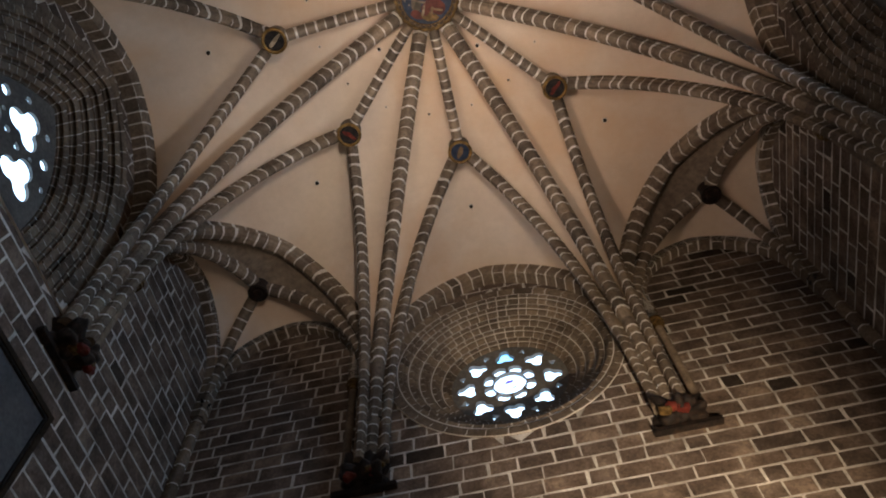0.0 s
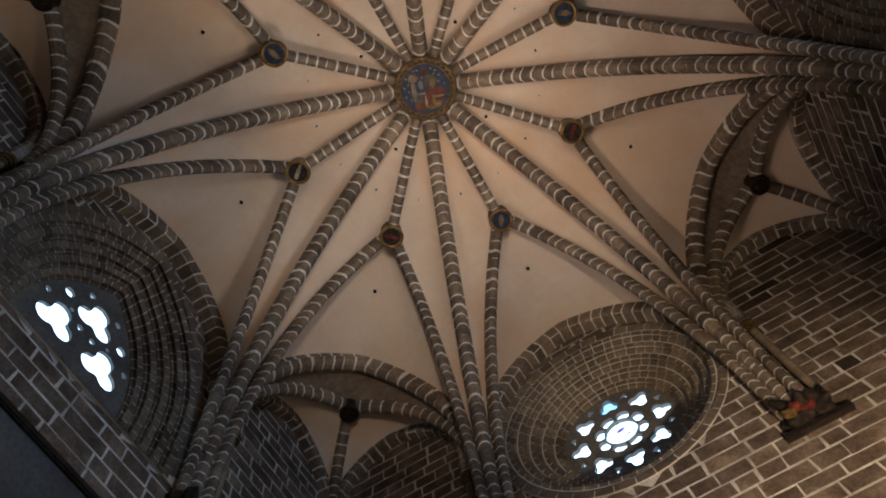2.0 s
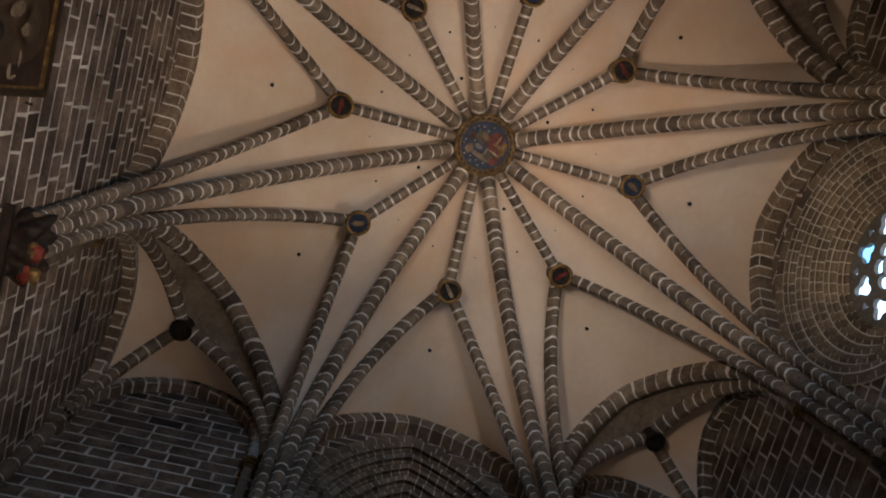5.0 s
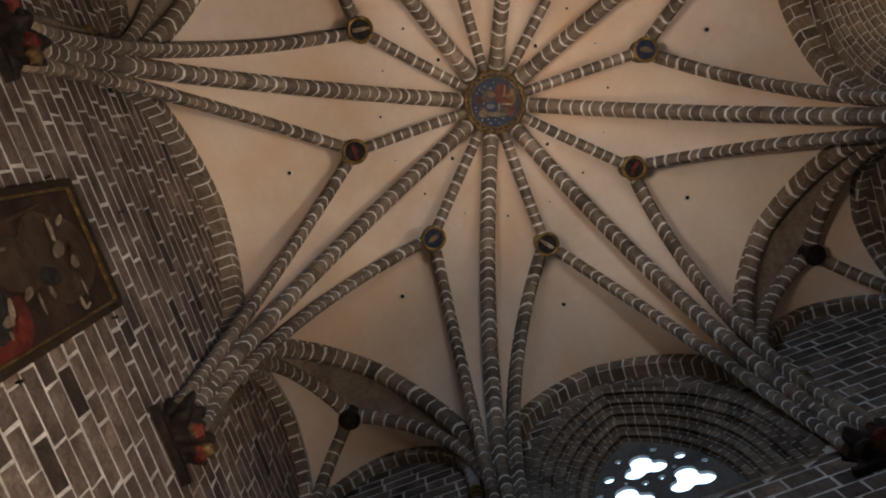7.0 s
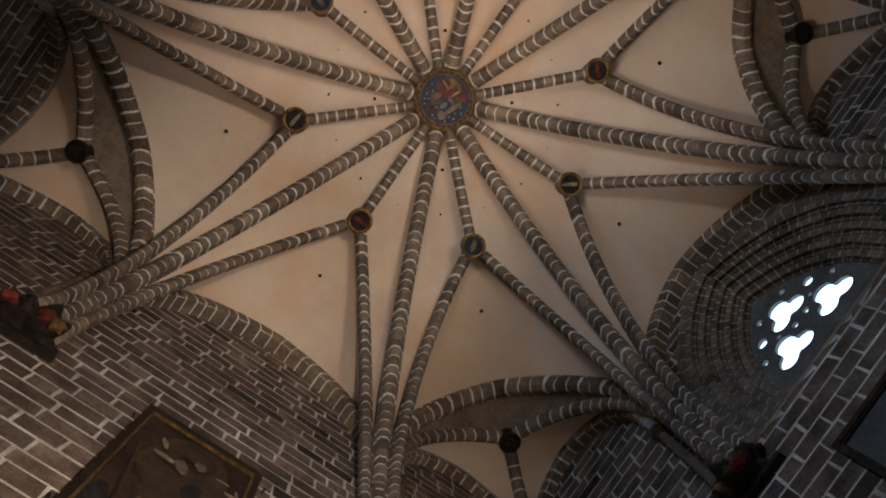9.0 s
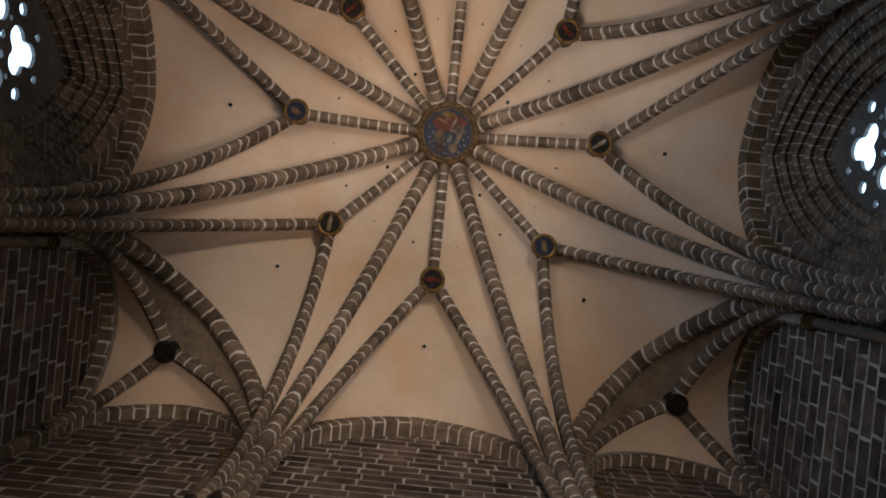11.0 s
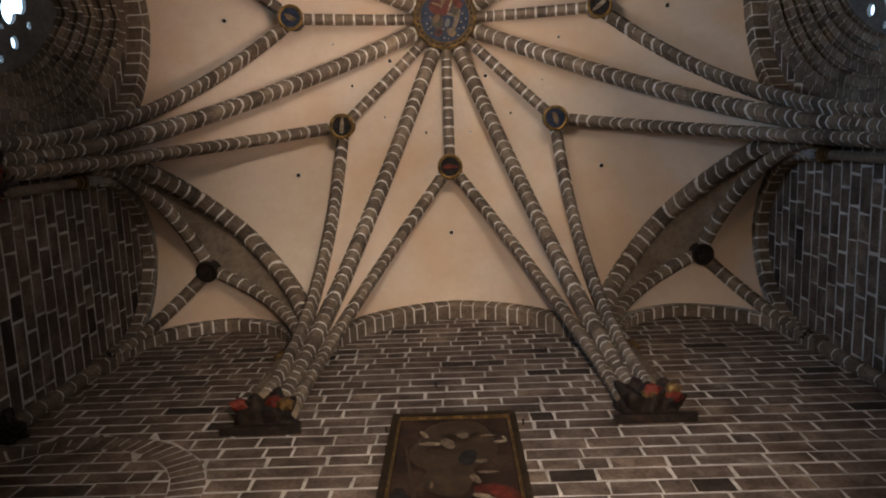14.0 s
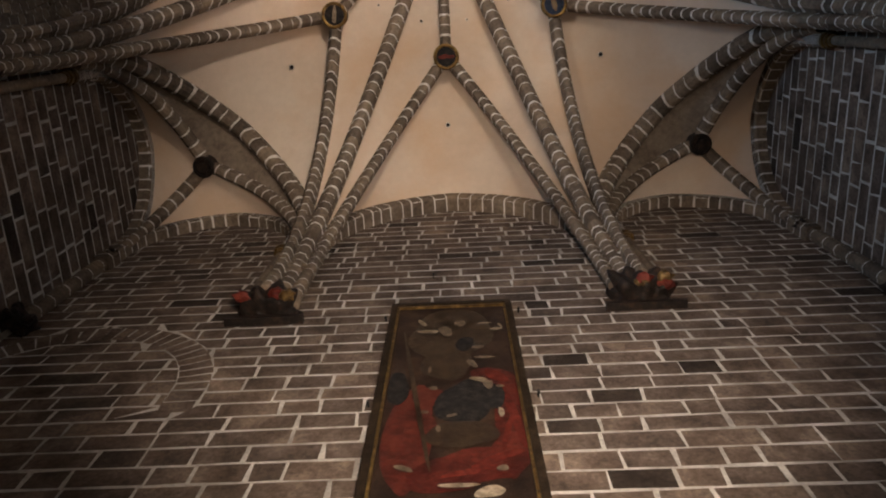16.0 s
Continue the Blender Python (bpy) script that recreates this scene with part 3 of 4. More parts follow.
boss_shapes = ((-0.36, 0.42, 0.2, 0.3, OLIVE), (0.42, 0.25, 0.42, 0.34, MAROON), (-0.28, 0.74, 0.3, 0.17, MAROON), (0.25, 0.72, 0.36, 0.2, OLD_GILT), (0.24, -0.3, 0.26, 0.3, OLIVE), (0.05, 0.4, 0.2, 0.3, MAROON),
               (-0.53, 0.05, 0.11, 0.42, UMBRA_LIGHT), (-0.2, -0.2, 0.1, 0.2, GREY), (-0.5, -0.5, 0.2, 0.2, OCHRE), (-0.48, -0.46, 0.11, 0.13, UMBRA_LIGHT), (0.02, -0.72, 0.18, 0.18, MAROON), (0.03, -0.7, 0.1, 0.11, UMBER),
               (0.32, -0.2, 0.13, 0.2, OCHRE), (-0.22, 0.18, 0.2, 0.05, UMBRA_LIGHT), (0.3, 0.45, 0.06, 0.2, OCHRE), (-0.05, 0.5, 0.05, 0.24, PALE), (0.55, 0.36, 0.2, 0.05, OCHRE))
for i, (u, v, ru, rv, mt) in enumerate(boss_shapes):
    x, y = on_boss(u, v)
    part("painted_shape", blot(shape(x, y, ru * 0.5, rv * 0.5, radians(22.4), 0.16, i), -0.046 - 0.0025 * i, -0.041 - 0.0025 * i), mt, big, "faded painted shape")
for u, v in ((-0.82, -0.53), (-0.93, -0.14), (-0.75, 0.05), (-0.9, 0.26), (-0.68, 0.4), (-0.47, -0.82), (-0.29, -0.84), (-0.75, -0.25), (0.32, -0.84), (0.43, -0.6), (0.64, -0.53), (0.6, -0.25), (0.85, -0.14), (0.5, -0.74), (-0.1, -0.5)):
    x, y = on_boss(u, v)
    part("star", blot([(x + r * math.cos(j * math.pi / 5), y + r * math.sin(j * math.pi / 5)) for j in range(10) for r in (0.026 if j % 2 else 0.011,)], -0.05, -0.041), PALE, big)
big.matrix_world = pose(0, 0, CROWN - 0.1, 0, 0, 0)

for k in range(4):
    b = thing("corner_boss", mended(mesh("corner_boss", *disc(0.2, 0, 0.35), CARVED)), "small dark carved boss of a corner vault", "boss", "corner vault bosses")
    part("rim", hoop(0.19, 0.04, 0.0, 24), CARVED, b)
    part("knob", disc(0.11, -0.07, 0.0, 12), CARVED, b)
    b.matrix_world = turned(2 * k) @ pose(SQ, SQ, SQ_Z - 0.06)

# ---- corbels ----


def lumpy(seed, w, d, h, count):
    """A carved bracket of worn leaf and scroll, as one mesh."""
    bm = bmesh.new()
    bmesh.ops.create_icosphere(bm, subdivisions=5, radius=1)
    cells_across = count / 9
    for v in bm.verts:
        n = v.co.normalized()
        box_like = 1 / max(abs(n.x), abs(n.y), abs(n.z)) ** 0.75
        p = Vector((n.x * w * box_like, n.y * d * box_like, n.z * h / 2 * box_like))
        near = noise.voronoi(p * cells_across + Vector((seed * 3.1, seed, 2)))[0]
        p += Vector((n.x, n.y, n.z * 0.6)) * (0.55 / cells_across * (1 - 2.4 * near[0]) + 0.03 * noise.noise(p * 16))
        p.x *= 0.8 + 0.2 * (p.z / h + 0.5)
        v.co = Vector((p.x, min(p.y, 0.0), p.z + h / 2))
    for f in bm.faces:
        f.smooth = True
    me = bpy.data.meshes.new("carving")
    bm.to_mesh(me)
    bm.free()
    return me


def box(x0, x1, y0, y1, z0, z1):
    v = [(x, y, z) for z in (z0, z1) for x, y in ((x0, y0), (x1, y0), (x1, y1), (x0, y1))]
    return v, [(0, 1, 2, 3), (4, 5, 6, 7), (0, 1, 5, 4), (1, 2, 6, 5), (2, 3, 7, 6), (3, 0, 4, 7)]


def corbel(seed, accent):
    me = lumpy(seed, 0.46, 0.44, 0.5, 32)
    me.materials.append(CARVED)
    c = thing("carved_corbel", me, "dark carved corbel with worn red and gilt paint under the ribs", "corbel", "vault corbels")
    part("slab", box(-0.57, 0.57, -0.13, 0.0, -0.07, 0.02), CARVED, c, "dark slab")
    rng = random.Random(seed + 50)
    for mt, nm in ((RED, "red leaf"), (OLD_GILT, "gilt leaf")):
        for j in range(2):
            bm = bmesh.new()
            bmesh.ops.create_icosphere(bm, subdivisions=2, radius=0.1)
            for v in bm.verts:
                v.co = Vector((v.co.x * 1.2, v.co.y, v.co.z * 0.8)) * (1 + 0.5 * noise.noise(v.co * 14 + Vector((seed, j, 0))))
            bmesh.ops.translate(bm, verts=bm.verts, vec=(rng.uniform(-0.36, 0.36), -rng.uniform(0.3, 0.42), rng.uniform(0.02, 0.2)))
            m2 = bpy.data.meshes.new("leaf")
            bm.to_mesh(m2)
            bm.free()
            m2.materials.append(mt)
            piece("leaf", m2, c, nm)
    return c


for k in range(4):
    for j, sx in enumerate((1, -1)):
        c = corbel(k * 2 + j, j)
        c.matrix_world = turned(2 * k) @ pose(sx * (SIDE + 0.05), HALF, CORBEL_TOP - 0.36, 0, 0, 0)

for k in range(4):
    me = lumpy(20 + k, 0.26, 0.25, 0.36, 60)
    me.materials.append(CARVED)
    c = thing("corner_corbel", me, "small dark carved corbel in a corner of the chapel", "corbel", "corner corbels")
    c.matrix_world = turned(2 * k) @ pose(6.36, 6.36, 10.95, 0, 0, -45)
    me = lumpy(30 + k, 0.12, 0.14, 0.2, 90)
    me.materials.append(CARVED)
    c = thing("corner_carving", me, "tiny carved bracket where a corner rib starts", "corbel", "corner carvings")
    c.matrix_world = turned(2 * k) @ pose(6.36, 6.36, 14.2, 0, 0, -45)

shaft = stone_rib("corner_shaft", [(6.3, 6.3, 11.25 + 0.1 * i) for i in range(31)], (C45, -C45, 0), lambda q: np.array([1.0, 1.0, 0]), rolled(0.12, 0.27), "plain stone shaft rising in a corner", "shaft", "corner shafts", 0.42)
for k in (1, 2, 3):
    copy_thing(shaft, turned(2 * k))


def colonnette(x):
    """A plain shaft beside the ribs, with a gilt capital that carries the corner arch."""
    v, f = disc(0.08, CORBEL_TOP - 0.15, 13.75, 14, x, HALF - 0.2)
    col = thing("colonnette", mended(mesh("colonnette", v, f, STONE, False)), "slim brown stone shaft with a small gilt capital", "shaft", "slim shafts")
    for r, z in ((0.1, 13.72), (0.13, 13.8), (0.15, 13.9)):
        part("capital", disc(r, z, z + 0.09, 14, x, HALF - 0.2), OLD_GILT, col, "worn gilt capital")
    return col


for x in (SIDE + 0.37, -SIDE - 0.37):
    col = colonnette(x)
    for k in (1, 2, 3):
        copy_thing(col, turned(2 * k))

# ---- windows ----


def order(name, outline_a, outline_b, ya, yb, parent, rng, step=0.3, rolled_edge=False):
    """One ring of stones of a stepped opening, from outline a at depth ya to outline b at yb."""
    a, b = np.array(outline_a), np.array(outline_b)
    n = len(a)
    s = np.r_[0, np.cumsum(np.linalg.norm(np.diff(np.r_[a, a[:1]], axis=0), axis=1))]
    count = max(8, round(s[-1] / step))
    ring = lambda e, d: np.array([np.interp(d % s[-1], s, np.r_[e[:, k], e[:1, k]]) for k in (0, 1)])
    dy, bed = yb - ya, []
    front = 0.88 if rolled_edge else 1.0
    behind = ((1.0, 0.004), (0.45, 0.004), (0.74, dy * 0.36), (0.02, dy * 0.72), (0.02, dy + 0.05)) if rolled_edge else ((1.0, 0.006), (0.34, 0.006), (0.3, dy * 0.2), (1.03, dy * 0.23), (1.03, dy * 0.69), (0.03, dy * 0.74), (0.03, dy + 0.05))
    for p, q in zip(a, b):
        bed += [(p[0] * k + q[0] * (1 - k), ya + y, p[1] * k + q[1] * (1 - k)) for k, y in behind]
    m = len(behind)
    piece("joint_bed", mesh("joint_bed", bed, [(i * m + j, i * m + j + 1, (i + 1) % n * m + j + 1, (i + 1) % n * m + j) for i in range(n) for j in range(m - 1)], MORTAR), parent)
    phase = rng.uniform(0.15, 0.75)
    edge = sorted(s[-1] * (i + phase + rng.uniform(-0.12, 0.12)) / count for i in range(count))
    for p, q in zip(edge, edge[1:] + [edge[0] + s[-1]]):
        g = 0.011
        if np.linalg.norm(ring(a, (p + q) / 2) - ring(b, (p + q) / 2)) < 0.06 or ring(a, (p + q) / 2)[1] < SILL + 0.02:
            if parent.name != "window_1":
                continue
        verts = []
        for i in range(3):
            d = p + g + (q - p - 2 * g) * i / 2
            A, B = ring(a, d), ring(b, d)
            shape_of = ((front, 0), (0.45, 0), (0.3, 0.14), (0.72, 0.3), (0.66, 0.46), (0.2, 0.5), (0, 0.72)) if rolled_edge else ((1.0, 0), (0.3, 0), (0.16, 0.08), (0.22, 0.2), (1.0, 0.22), (1.0, 0.68), (0, 0.72))
            prof = [(A * k + B * (1 - k), ya + dy * y) for k, y in shape_of] + [(B, yb + 0.05), (A * front + B * (1 - front), yb + 0.05)]
            verts += [(c[0], y, c[1]) for c, y in prof]
        m = 9
        faces = [(i * m + j, i * m + (j + 1) % m, (i + 1) * m + (j + 1) % m, (i + 1) * m + j) for i in range(2) for j in range(m)]
        faces += [tuple(range(m)), tuple(range(2 * m, 3 * m))]
        piece("jamb_stone", mended(mesh("jamb_stone", verts, faces, STONE)), parent)


def plate(outer, holes, y, thick, material):
    """A stone plate pierced by openings."""
    bm = bmesh.new()
    edges = []
    for loop in [outer] + holes:
        vs = [bm.verts.new((x, y, z)) for x, z in loop]
        edges += [bm.edges.new((a, b)) for a, b in zip(vs, vs[1:] + vs[:1])]
    bmesh.ops.triangle_fill(bm, edges=edges, use_beauty=True)
    out = bmesh.ops.extrude_face_region(bm, geom=bm.faces[:])
    bmesh.ops.translate(bm, verts=[g for g in out["geom"] if isinstance(g, bmesh.types.BMVert)], vec=(0, thick, 0))
    bmesh.ops.recalc_face_normals(bm, faces=bm.faces)
    me = bpy.data.meshes.new("tracery")
    bm.to_mesh(me)
    bm.free()
    me.materials.append(material)
    return me


def foiled(cx, cz, lobes, reach, lobe_r, turn, count=10):
    """Outline of a foil: round lobes about a middle."""
    out = []
    half = math.pi / lobes
    # where neighbouring lobes meet
    d = reach * math.sin(half)
    meet = math.acos(min(1, d / lobe_r)) if lobe_r > d else 0
    spread = math.pi / 2 + half - meet if lobe_r > d else math.pi * 0.62
    for i in range(lobes):
        t = turn + 2 * math.pi * i / lobes
        ox, oz = cx + reach * math.cos(t), cz + reach * math.sin(t)
        for j in range(count):
            a = t - spread + 2 * spread * j / (count - 1)
            if j in (0, count - 1) and lobe_r > d:
                continue
            out.append((ox + lobe_r * math.cos(a), oz + lobe_r * math.sin(a)))
    return out


def spike(cx, cz, size, turn):
    return [(cx + size * k * math.cos(turn + a), cz + size * k * math.sin(turn + a)) for a, k in ((0, 1.0), (0.6, 0.5), (2.1, 1.0), (3.14, 0.55), (4.2, 1.0), (5.7, 0.5))]


def pane(loop, y, material):
    n = len(loop)
    return mesh("pane", [(x, y, z) for x, z in loop], [tuple(range(n))], material)


def rose_window():
    rng = random.Random(9)
    radii = [2.22, 2.03, 1.83, 1.62, 1.42, 1.23]
    depths = [-0.02, 0.13, 0.29, 0.45, 0.61, 0.76]
    loops = [circle_hole(r, ROSE_Z) for r in radii]
    holes_rose = rose_holes()
    w = thing("window_1", plate(circle_hole(1.25, ROSE_Z), holes_rose, HALF + 0.74, 0.1, TRACERY), "round stone rose window with bright panes in a stepped opening", "rose window", kind="structure")
    order("order", circle_hole(ROSE_R + 0.2, ROSE_Z), circle_hole(ROSE_R, ROSE_Z), HALF - 0.05, HALF + 0.0, w, rng, step=0.4)
    for i in range(5):
        order("order", loops[i], loops[i + 1], HALF + depths[i], HALF + depths[i + 1], w, rng, step=0.25, rolled_edge=True)
    for i, h in enumerate(holes_rose):
        mat = GLASS
        if i == 9:
            mat = BLUE_GLASS
        p = piece("pane", pane(h, HALF + 0.81, mat), w)
        p.visible_shadow = False
    for j, (x, z, sx, sz) in enumerate(((0.0, 0.1, 0.12, 0.055), (0.08, -0.1, 0.09, 0.03))):
        p = piece("painted_pane", pane(shape(x, ROSE_Z + z, sx, sz, 0.15, 0.15, j), HALF + 0.805, VIOLET_GLASS), w, "violet stained pane")
    return w


def rose_holes():
    out = [[(0.345 * math.sin(t * math.pi / 16), ROSE_Z + 0.345 * math.cos(t * math.pi / 16)) for t in range(32)]]
    for i in range(8):
        t = math.pi / 8 + math.pi / 4 * i
        out.append([(r * math.cos(t + a), ROSE_Z + r * math.sin(t + a)) for r, a in ((0.37, -0.31), (0.37, -0.12), (0.37, 0.12), (0.37, 0.31), (0.46, 0.33), (0.53, 0.27), (0.57, 0.1), (0.57, -0.1), (0.53, -0.27), (0.46, -0.33))])
    for i in range(8):
        t = math.pi / 2 + 2 * math.pi * i / 8
        out.append(foiled(0.89 * math.cos(t), ROSE_Z + 0.89 * math.sin(t), 3, 0.122, 0.108, t, 9))
        t += math.pi / 8
        out.append(spike(1.05 * math.cos(t), ROSE_Z + 1.05 * math.sin(t), 0.1, t))
    return out


def lancet_window(name, turn, lift):
    rng = random.Random(11)
    halves = [2.2, 2.02, 1.83, 1.64, 1.45, 1.27]
    depths = [-0.02, 0.12, 0.27, 0.41, 0.56, 0.70]
    low = SILL
    loops = [lancet_hole(h, low) for h in halves]
    holes = []
    zt = LANCET_Z + lift
    for cx, cz in ((0, zt + 1.04), (-0.56, zt + 0.16), (0.56, zt + 0.16)):
        holes.append(foiled(cx, cz, 3, 0.235, 0.208, math.pi / 2, 12))
    for x, z, r in ((0.36, 1.5, 0.07), (0.7, 1.0, 0.11), (0.16, 0.5, 0.07), (1.0, 0.55, 0.065), (0.47, 0.68, 0.05)):
        for sx in (1, -1):
            holes.append([(sx * x + r * math.cos(t * math.pi / 6), zt + z + r * math.sin(t * math.pi / 6)) for t in range(12)])
    for x0 in (-1.05, -0.33, 0.39):
        holes.append([(x0, low + 0.15), (x0 + 0.66, low + 0.15), (x0 + 0.66, zt - 1.0), (x0 + 0.33, zt - 0.6), (x0, zt - 1.0)])
    w = thing(name, plate(lancet_hole(1.29, low - 0.05), holes, HALF + 0.7, 0.07, TRACERY), "pointed window with trefoil tracery in a deep stepped opening", "window", kind="structure")
    order("order", lancet_hole(2.4, low - 0.001), lancet_hole(2.2, low), HALF - 0.05, HALF, w, rng, step=0.4)
    for i in range(5):
        order("order", loops[i], loops[i + 1], HALF + depths[i], HALF + depths[i + 1], w, rng, step=0.25)
    part("sill", blot([(-2.36, HALF + 0.003), (2.36, HALF + 0.003), (1.32, HALF + 0.8), (-1.32, HALF + 0.8)], low - 0.2, low), STONE, w, "worn stone sill")
    for h in holes:
        p = piece("pane", pane(h, HALF + 0.745, GLASS), w)
        p.visible_shadow = False
    w.matrix_world = pose(0, 0, 0, 0, 0, turn)
    return w


rose_window()
lancet_window("window_2", 90, 0.34)
lancet_window("window_3", -90, 0.0)

SKY = bpy.data.materials.new("white_sky")
SKY.use_nodes = True
em = SKY.node_tree.nodes.new("ShaderNodeEmission")
em.inputs[0].default_value, em.inputs[1].default_value = (0.5, 0.73, 1.0, 1), 5.0
SKY.node_tree.links.new(em.outputs[0], SKY.node_tree.nodes["Material Output"].inputs[0])
for turn in (0, 90, -90):
    bd = thing("backdrop", mesh("backdrop", [(-6, HALF + 2.4, 9), (6, HALF + 2.4, 9), (6, HALF + 2.4, 24), (-6, HALF + 2.4, 24)], [(0, 1, 2, 3)], SKY), "plain white overcast sky outside a window", "sky", kind="structure")
    bd.matrix_world = pose(0, 0, 0, 0, 0, turn)

# ---- small holes in the plaster, the shade inside put in as a dark disc ----
from mathutils.bvhtree import BVHTree
cells = BVHTree.FromPolygons([tuple(v) for v in web_v], web_f)


def vent(r, angle, size):
    x, y = r * math.cos(radians(angle + 0.35)), r * math.sin(radians(angle + 0.35))
    hit = cells.ray_cast(Vector((x, y, 12)), Vector((0, 0, 1)))
    h = thing("vent_hole", mended(mesh("vent_hole", *hoop(size, size * 0.3, 0, 14), MORTAR)), "small round hole in the vault plaster, its shade a dark disc", "vent hole", "vault holes")
    part("hole_shade", disc(size * 0.95, -0.004, 0.05, 14), DARK, h, "black disc standing for the shade in the hole")
    h.matrix_world = Matrix.Translation(hit[0]) @ hit[1].to_track_quat("Z", "Y").to_matrix().to_4x4()


for k in range(16):
    vent(2.55, 11.25 + 22.5 * k, 0.024)
for k in range(8):
    vent(4.7, 45 * k, 0.045)
for k in range(4):
    vent(1.55, 55 + 90 * k, 0.04)

# ---- paintings ----


def framed(name, w, h, label, inner, canvas):
    p = thing(name, mesh(name, *box(-w / 2, w / 2, -0.05, -0.02, 0, h), canvas), label, "painting")
    for a, b, c, d, mt, lab, o in ((0.0, 0.09, 0, 0, FRAME, "black outer moulding", 0.11), (0.09, 0.12, 0, 0, inner, "worn inner moulding", 0.09)):
        for x0, x1, z0, z1 in ((-w / 2 + a, -w / 2 + b, a, h - a), (w / 2 - b, w / 2 - a, a, h - a), (-w / 2 + b, w / 2 - b, a, b), (-w / 2 + b, w / 2 - b, h - b, h - a)):
            part("frame_bar", box(x0, x1, -o, -0.015, z0, z1), mt, p, lab)
    return p


def daub(p, mt, z, lab, cx, cz, rx, rz, tu=0.0, wob=0.15, seed=1):
    v, f = blot(shape(cx, cz, rx, rz, tu, wob, seed, 30), 0, 0.0008)
    part("painted_shape", ([(x, -0.052 - z - k, y) for x, y, k in v], f), mt, p, lab)


PW, PH, PTOP = 1.74, 5.3, 11.45
pic = framed("large_painting", PW, PH, "tall dark old painting with red drapery in a black frame", OLD_GILT, BROWN)
daubs = [(UMBER, 0.0, 1.0, 0.6, 0.75, 0), (MAROON, -0.45, 3.5, 0.24, 1.1, 0), (DRAPE, 0.62, 3.3, 0.17, 0.95, 0), (DRAPE, 0.48, 2.35, 0.22, 0.33, 0.6), (DRAPE, 0.25, 4.1, 0.5, 0.3, 0.25), (DRAPE, 0.58, 3.9, 0.2, 0.4, -0.3), (DRAPE, -0.06, 4.25, 0.42, 0.25, 0.1),
         (MAROON, -0.32, 3.4, 0.17, 0.3, 0), (MAROON, -0.26, 2.75, 0.15, 0.25, 0), (RED, 0.66, 3.2, 0.05, 0.65, 0.1), (RED, 0.45, 4.0, 0.3, 0.06, 0.5), (RED, 0.2, 4.2, 0.3, 0.05, 0.3), (RED, 0.52, 2.3, 0.09, 0.2, 0.5), (RED, 0.57, 3.55, 0.03, 0.4, -0.2),
         (DARK, 0.14, 2.9, 0.3, 0.5, 0), (DARK, 0.46, 2.8, 0.14, 0.28, 0), (DARK, -0.62, 2.54, 0.12, 0.42, 0), (DARK, 0.16, 2.95, 0.16, 0.3, 0.2), (UMBER, 0.1, 3.56, 0.35, 0.27, 0), (UMBER, 0.1, 3.5, 0.2, 0.12, 0), (UMBER, -0.05, 1.95, 0.33, 0.42, 0), (UMBER, -0.2, 1.42, 0.3, 0.12, 0), (UMBER, -0.18, 1.6, 0.22, 0.2, 0),
         (DARK, 0.17, 1.41, 0.12, 0.2, 0), (UMBRA_LIGHT, 0.4, 1.82, 0.14, 0.03, 0), (PALE, -0.31, 0.99, 0.13, 0.06, 0), (PALE, -0.4, 0.69, 0.04, 0.12, 0.4), (UMBRA_LIGHT, -0.08, 1.0, 0.09, 0.15, 0.2), (UMBER, 0.12, 0.6, 0.22, 0.17, 0), (UMBRA_LIGHT, 0.12, 0.75, 0.08, 0.1, 0), (PALE, 0.6, 0.98, 0.09, 0.04, 0.2), (PALE, 0.45, 0.78, 0.1, 0.02, 0), (PALE, 0.66, 0.88, 0.02, 0.08, 0.3),
         (UMBRA_LIGHT, 0.34, 1.54, 0.08, 0.05, 0.3), (UMBRA_LIGHT, 0.25, 2.0, 0.05, 0.12, 0.3), (PALE, 0.32, 2.42, 0.12, 0.05, -0.3), (UMBRA_LIGHT, 0.42, 2.55, 0.05, 0.12, 0), (UMBRA_LIGHT, -0.21, 2.6, 0.05, 0.045, 0), (UMBRA_LIGHT, -0.31, 3.13, 0.07, 0.03, 0), (UMBRA_LIGHT, 0.0, 3.22, 0.06, 0.03, 0.4), (UMBRA_LIGHT, -0.14, 3.48, 0.025, 0.07, 0), (PALE, 0.53, 3.19, 0.03, 0.1, 0),
         (UMBRA_LIGHT, 0.55, 2.61, 0.05, 0.03, 0), (UMBRA_LIGHT, -0.26, 2.15, 0.02, 0.09, 0), (UMBRA_LIGHT, 0.48, 4.21, 0.05, 0.05, 0.5), (PALE, 0.06, 4.46, 0.18, 0.035, 0), (PALE, 0.34, 4.57, 0.15, 0.08, 0.2), (UMBRA_LIGHT, -0.46, 4.17, 0.1, 0.04, -0.5), (UMBER, -0.42, 2.65, 0.03, 1.6, 0.128)]
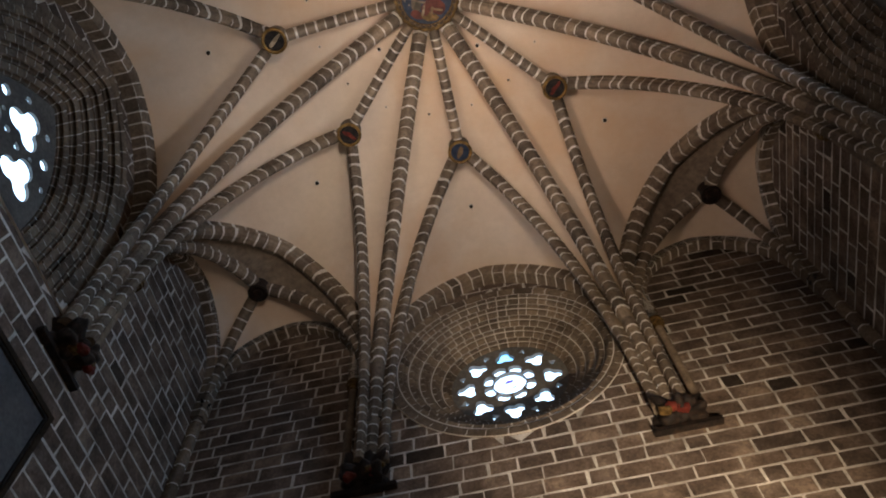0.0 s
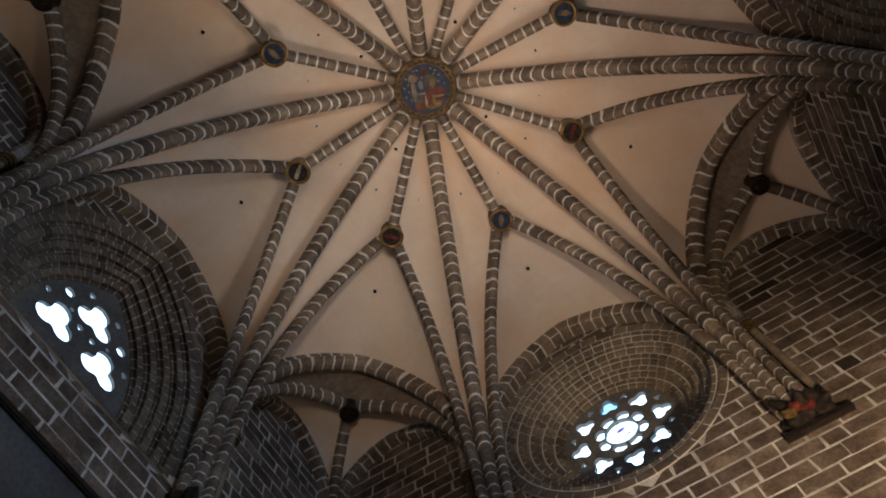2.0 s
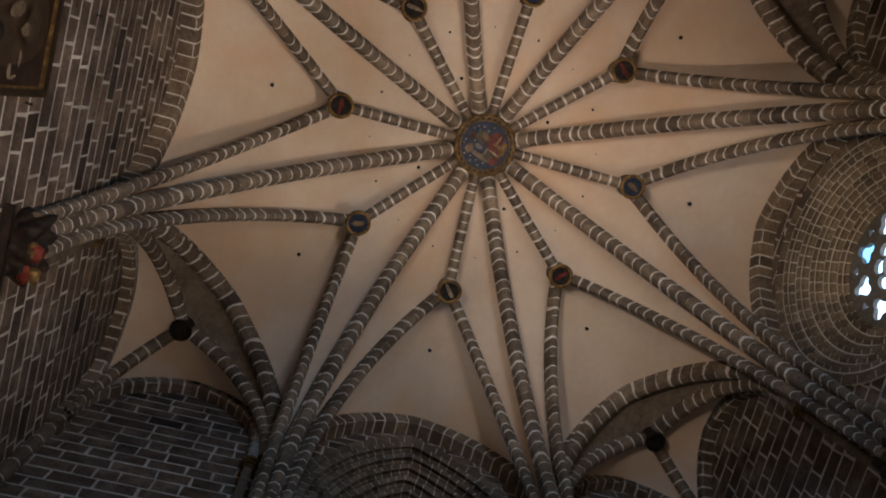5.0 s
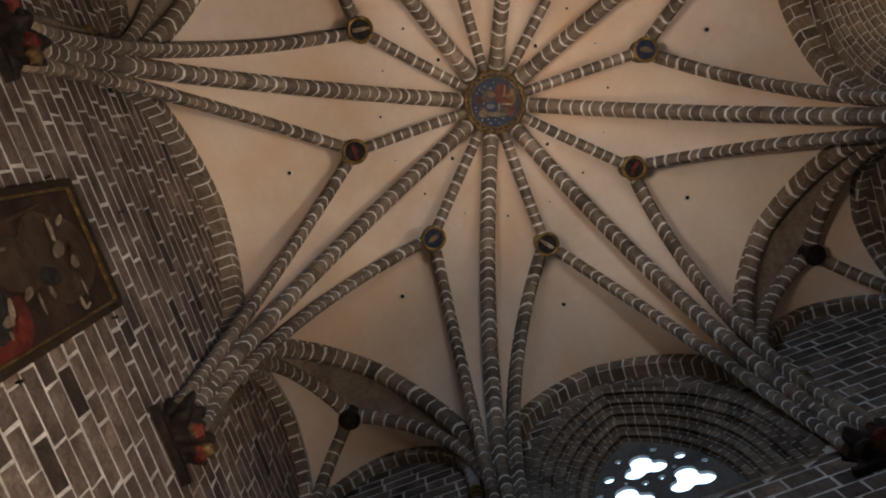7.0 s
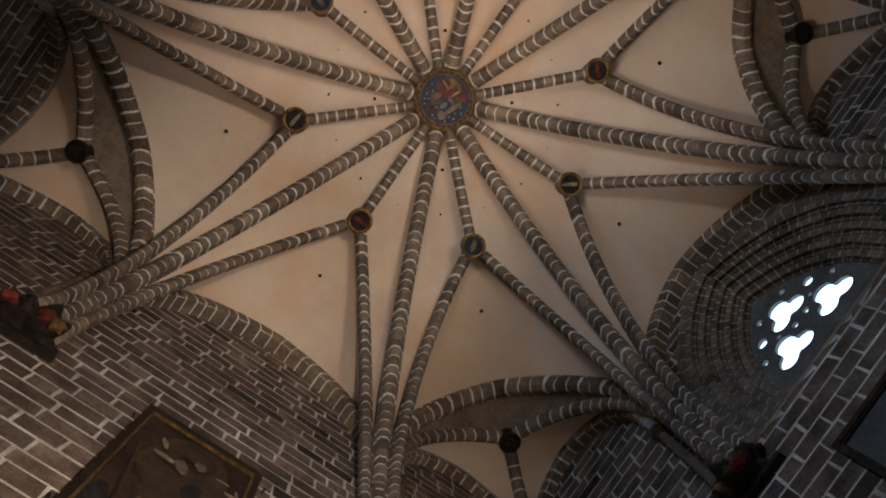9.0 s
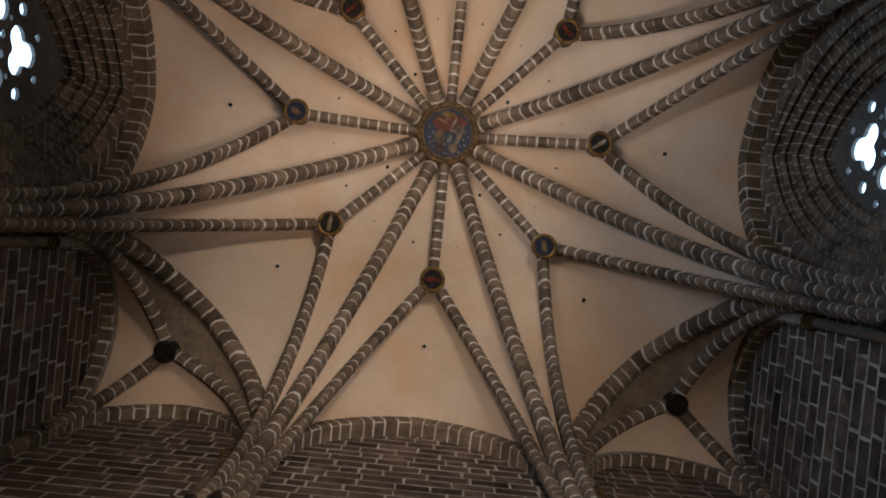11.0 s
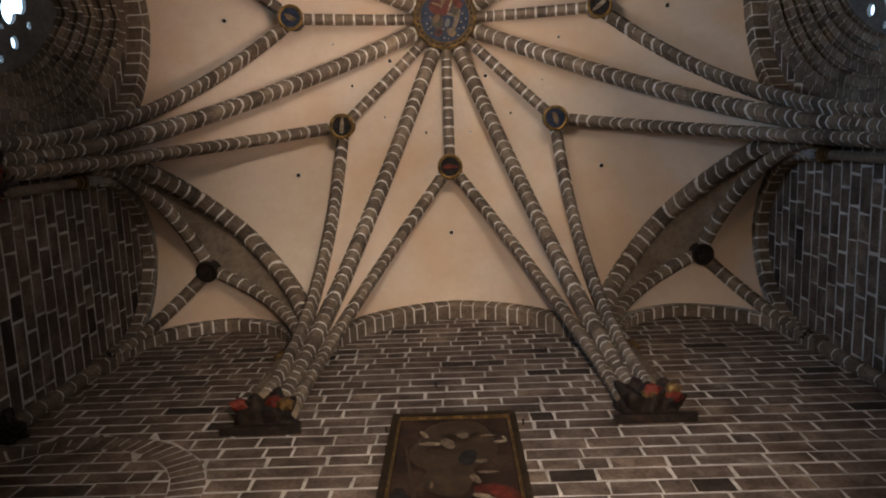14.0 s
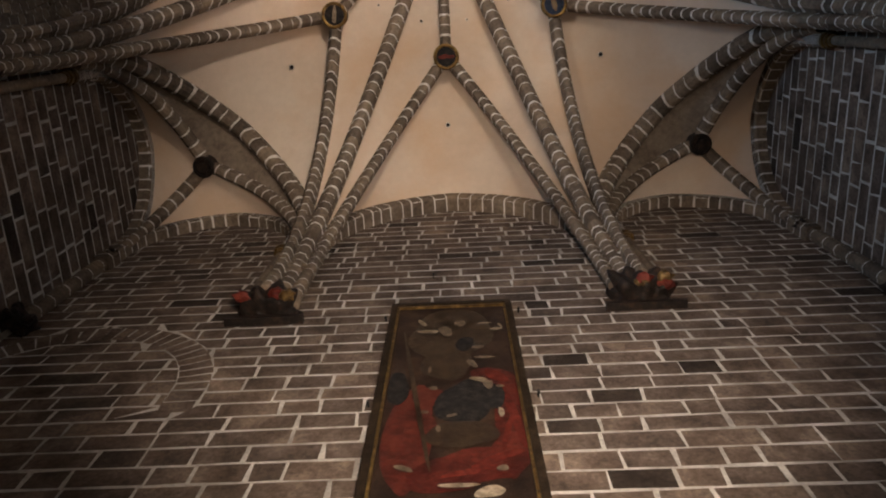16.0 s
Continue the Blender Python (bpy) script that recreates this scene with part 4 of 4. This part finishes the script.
for i, (mt, cx, cz, rx, rz, tu) in enumerate(daubs):
    daub(pic, mt, 0.0005 + 0.0009 * i, "faded painted shape", cx, PH - cz, rx, rz, tu, 0.16, i)
pic.matrix_world = pose(0.04, -HALF, PTOP - PH, 0, 0, 180)


def hook(x, z):
    """A small bent iron hook driven into the wall."""
    path = [(0, 0, 0), (0, -0.06, 0.0), (0, -0.1, -0.02), (0, -0.11, -0.07), (0, -0.1, -0.13)]
    v, f = [], []
    for k, (px, py, pz) in enumerate(path):
        v += [(px + 0.012 * math.cos(a * math.pi / 3), py + 0.006 * math.sin(a * math.pi / 3), pz + 0.012 * math.sin(a * math.pi / 3)) for a in range(6)]
    for k in range(4):
        f += [(k * 6 + a, k * 6 + (a + 1) % 6, (k + 1) * 6 + (a + 1) % 6, (k + 1) * 6 + a) for a in range(6)]
    h = thing("iron_hook", mended(mesh("iron_hook", v, f, DARK)), "small black iron hook driven into the stone wall", "hook", "wall hooks")
    h.matrix_world = pose(x, -HALF + 0.01, z, 0, 0, 180)


for x, z in ((0.33, 12.75), (-0.92, 11.15), (0.97, 11.0), (-0.93, 8.7), (0.97, 8.6)):
    hook(x, z)

side_pic = framed("dark_painting", 5.0, 4.4, "wide dark grey canvas in a black frame", DARK, GREY)
side_pic.matrix_world = pose(-HALF, 0.75, 5.95, 0, 0, 90)

# ---- walls and their stones ----
near_p = lambda x, z: abs(x) < 4.5 and 8.6 < z < 13.5
near_o = lambda x, z: 11.0 < z < 16.5
behind_pic = lambda x, z: abs(x + 0.04) < 0.3 and z < PTOP - 0.2
rw = random.Random(21)
coursed(holed_wall("wall_north", rose_hole, "brown grey ashlar wall with pale joints and a rose opening"), 0, rose_hole, 8.8, rw, near_o)
coursed(holed_wall("wall_west", lancet, "dark ashlar wall with pale joints and a pointed opening"), 90, lancet, 8.2, rw, near_o)
coursed(holed_wall("wall_east", lancet, "brown ashlar wall with pale joints and a pointed opening"), -90, lancet, 8.2, rw, near_o)
coursed(holed_wall("wall_south", None, "brown ashlar wall with pale joints behind the painting"), 180, None, 5.8, rw, near_p, behind_pic, relief_ring)
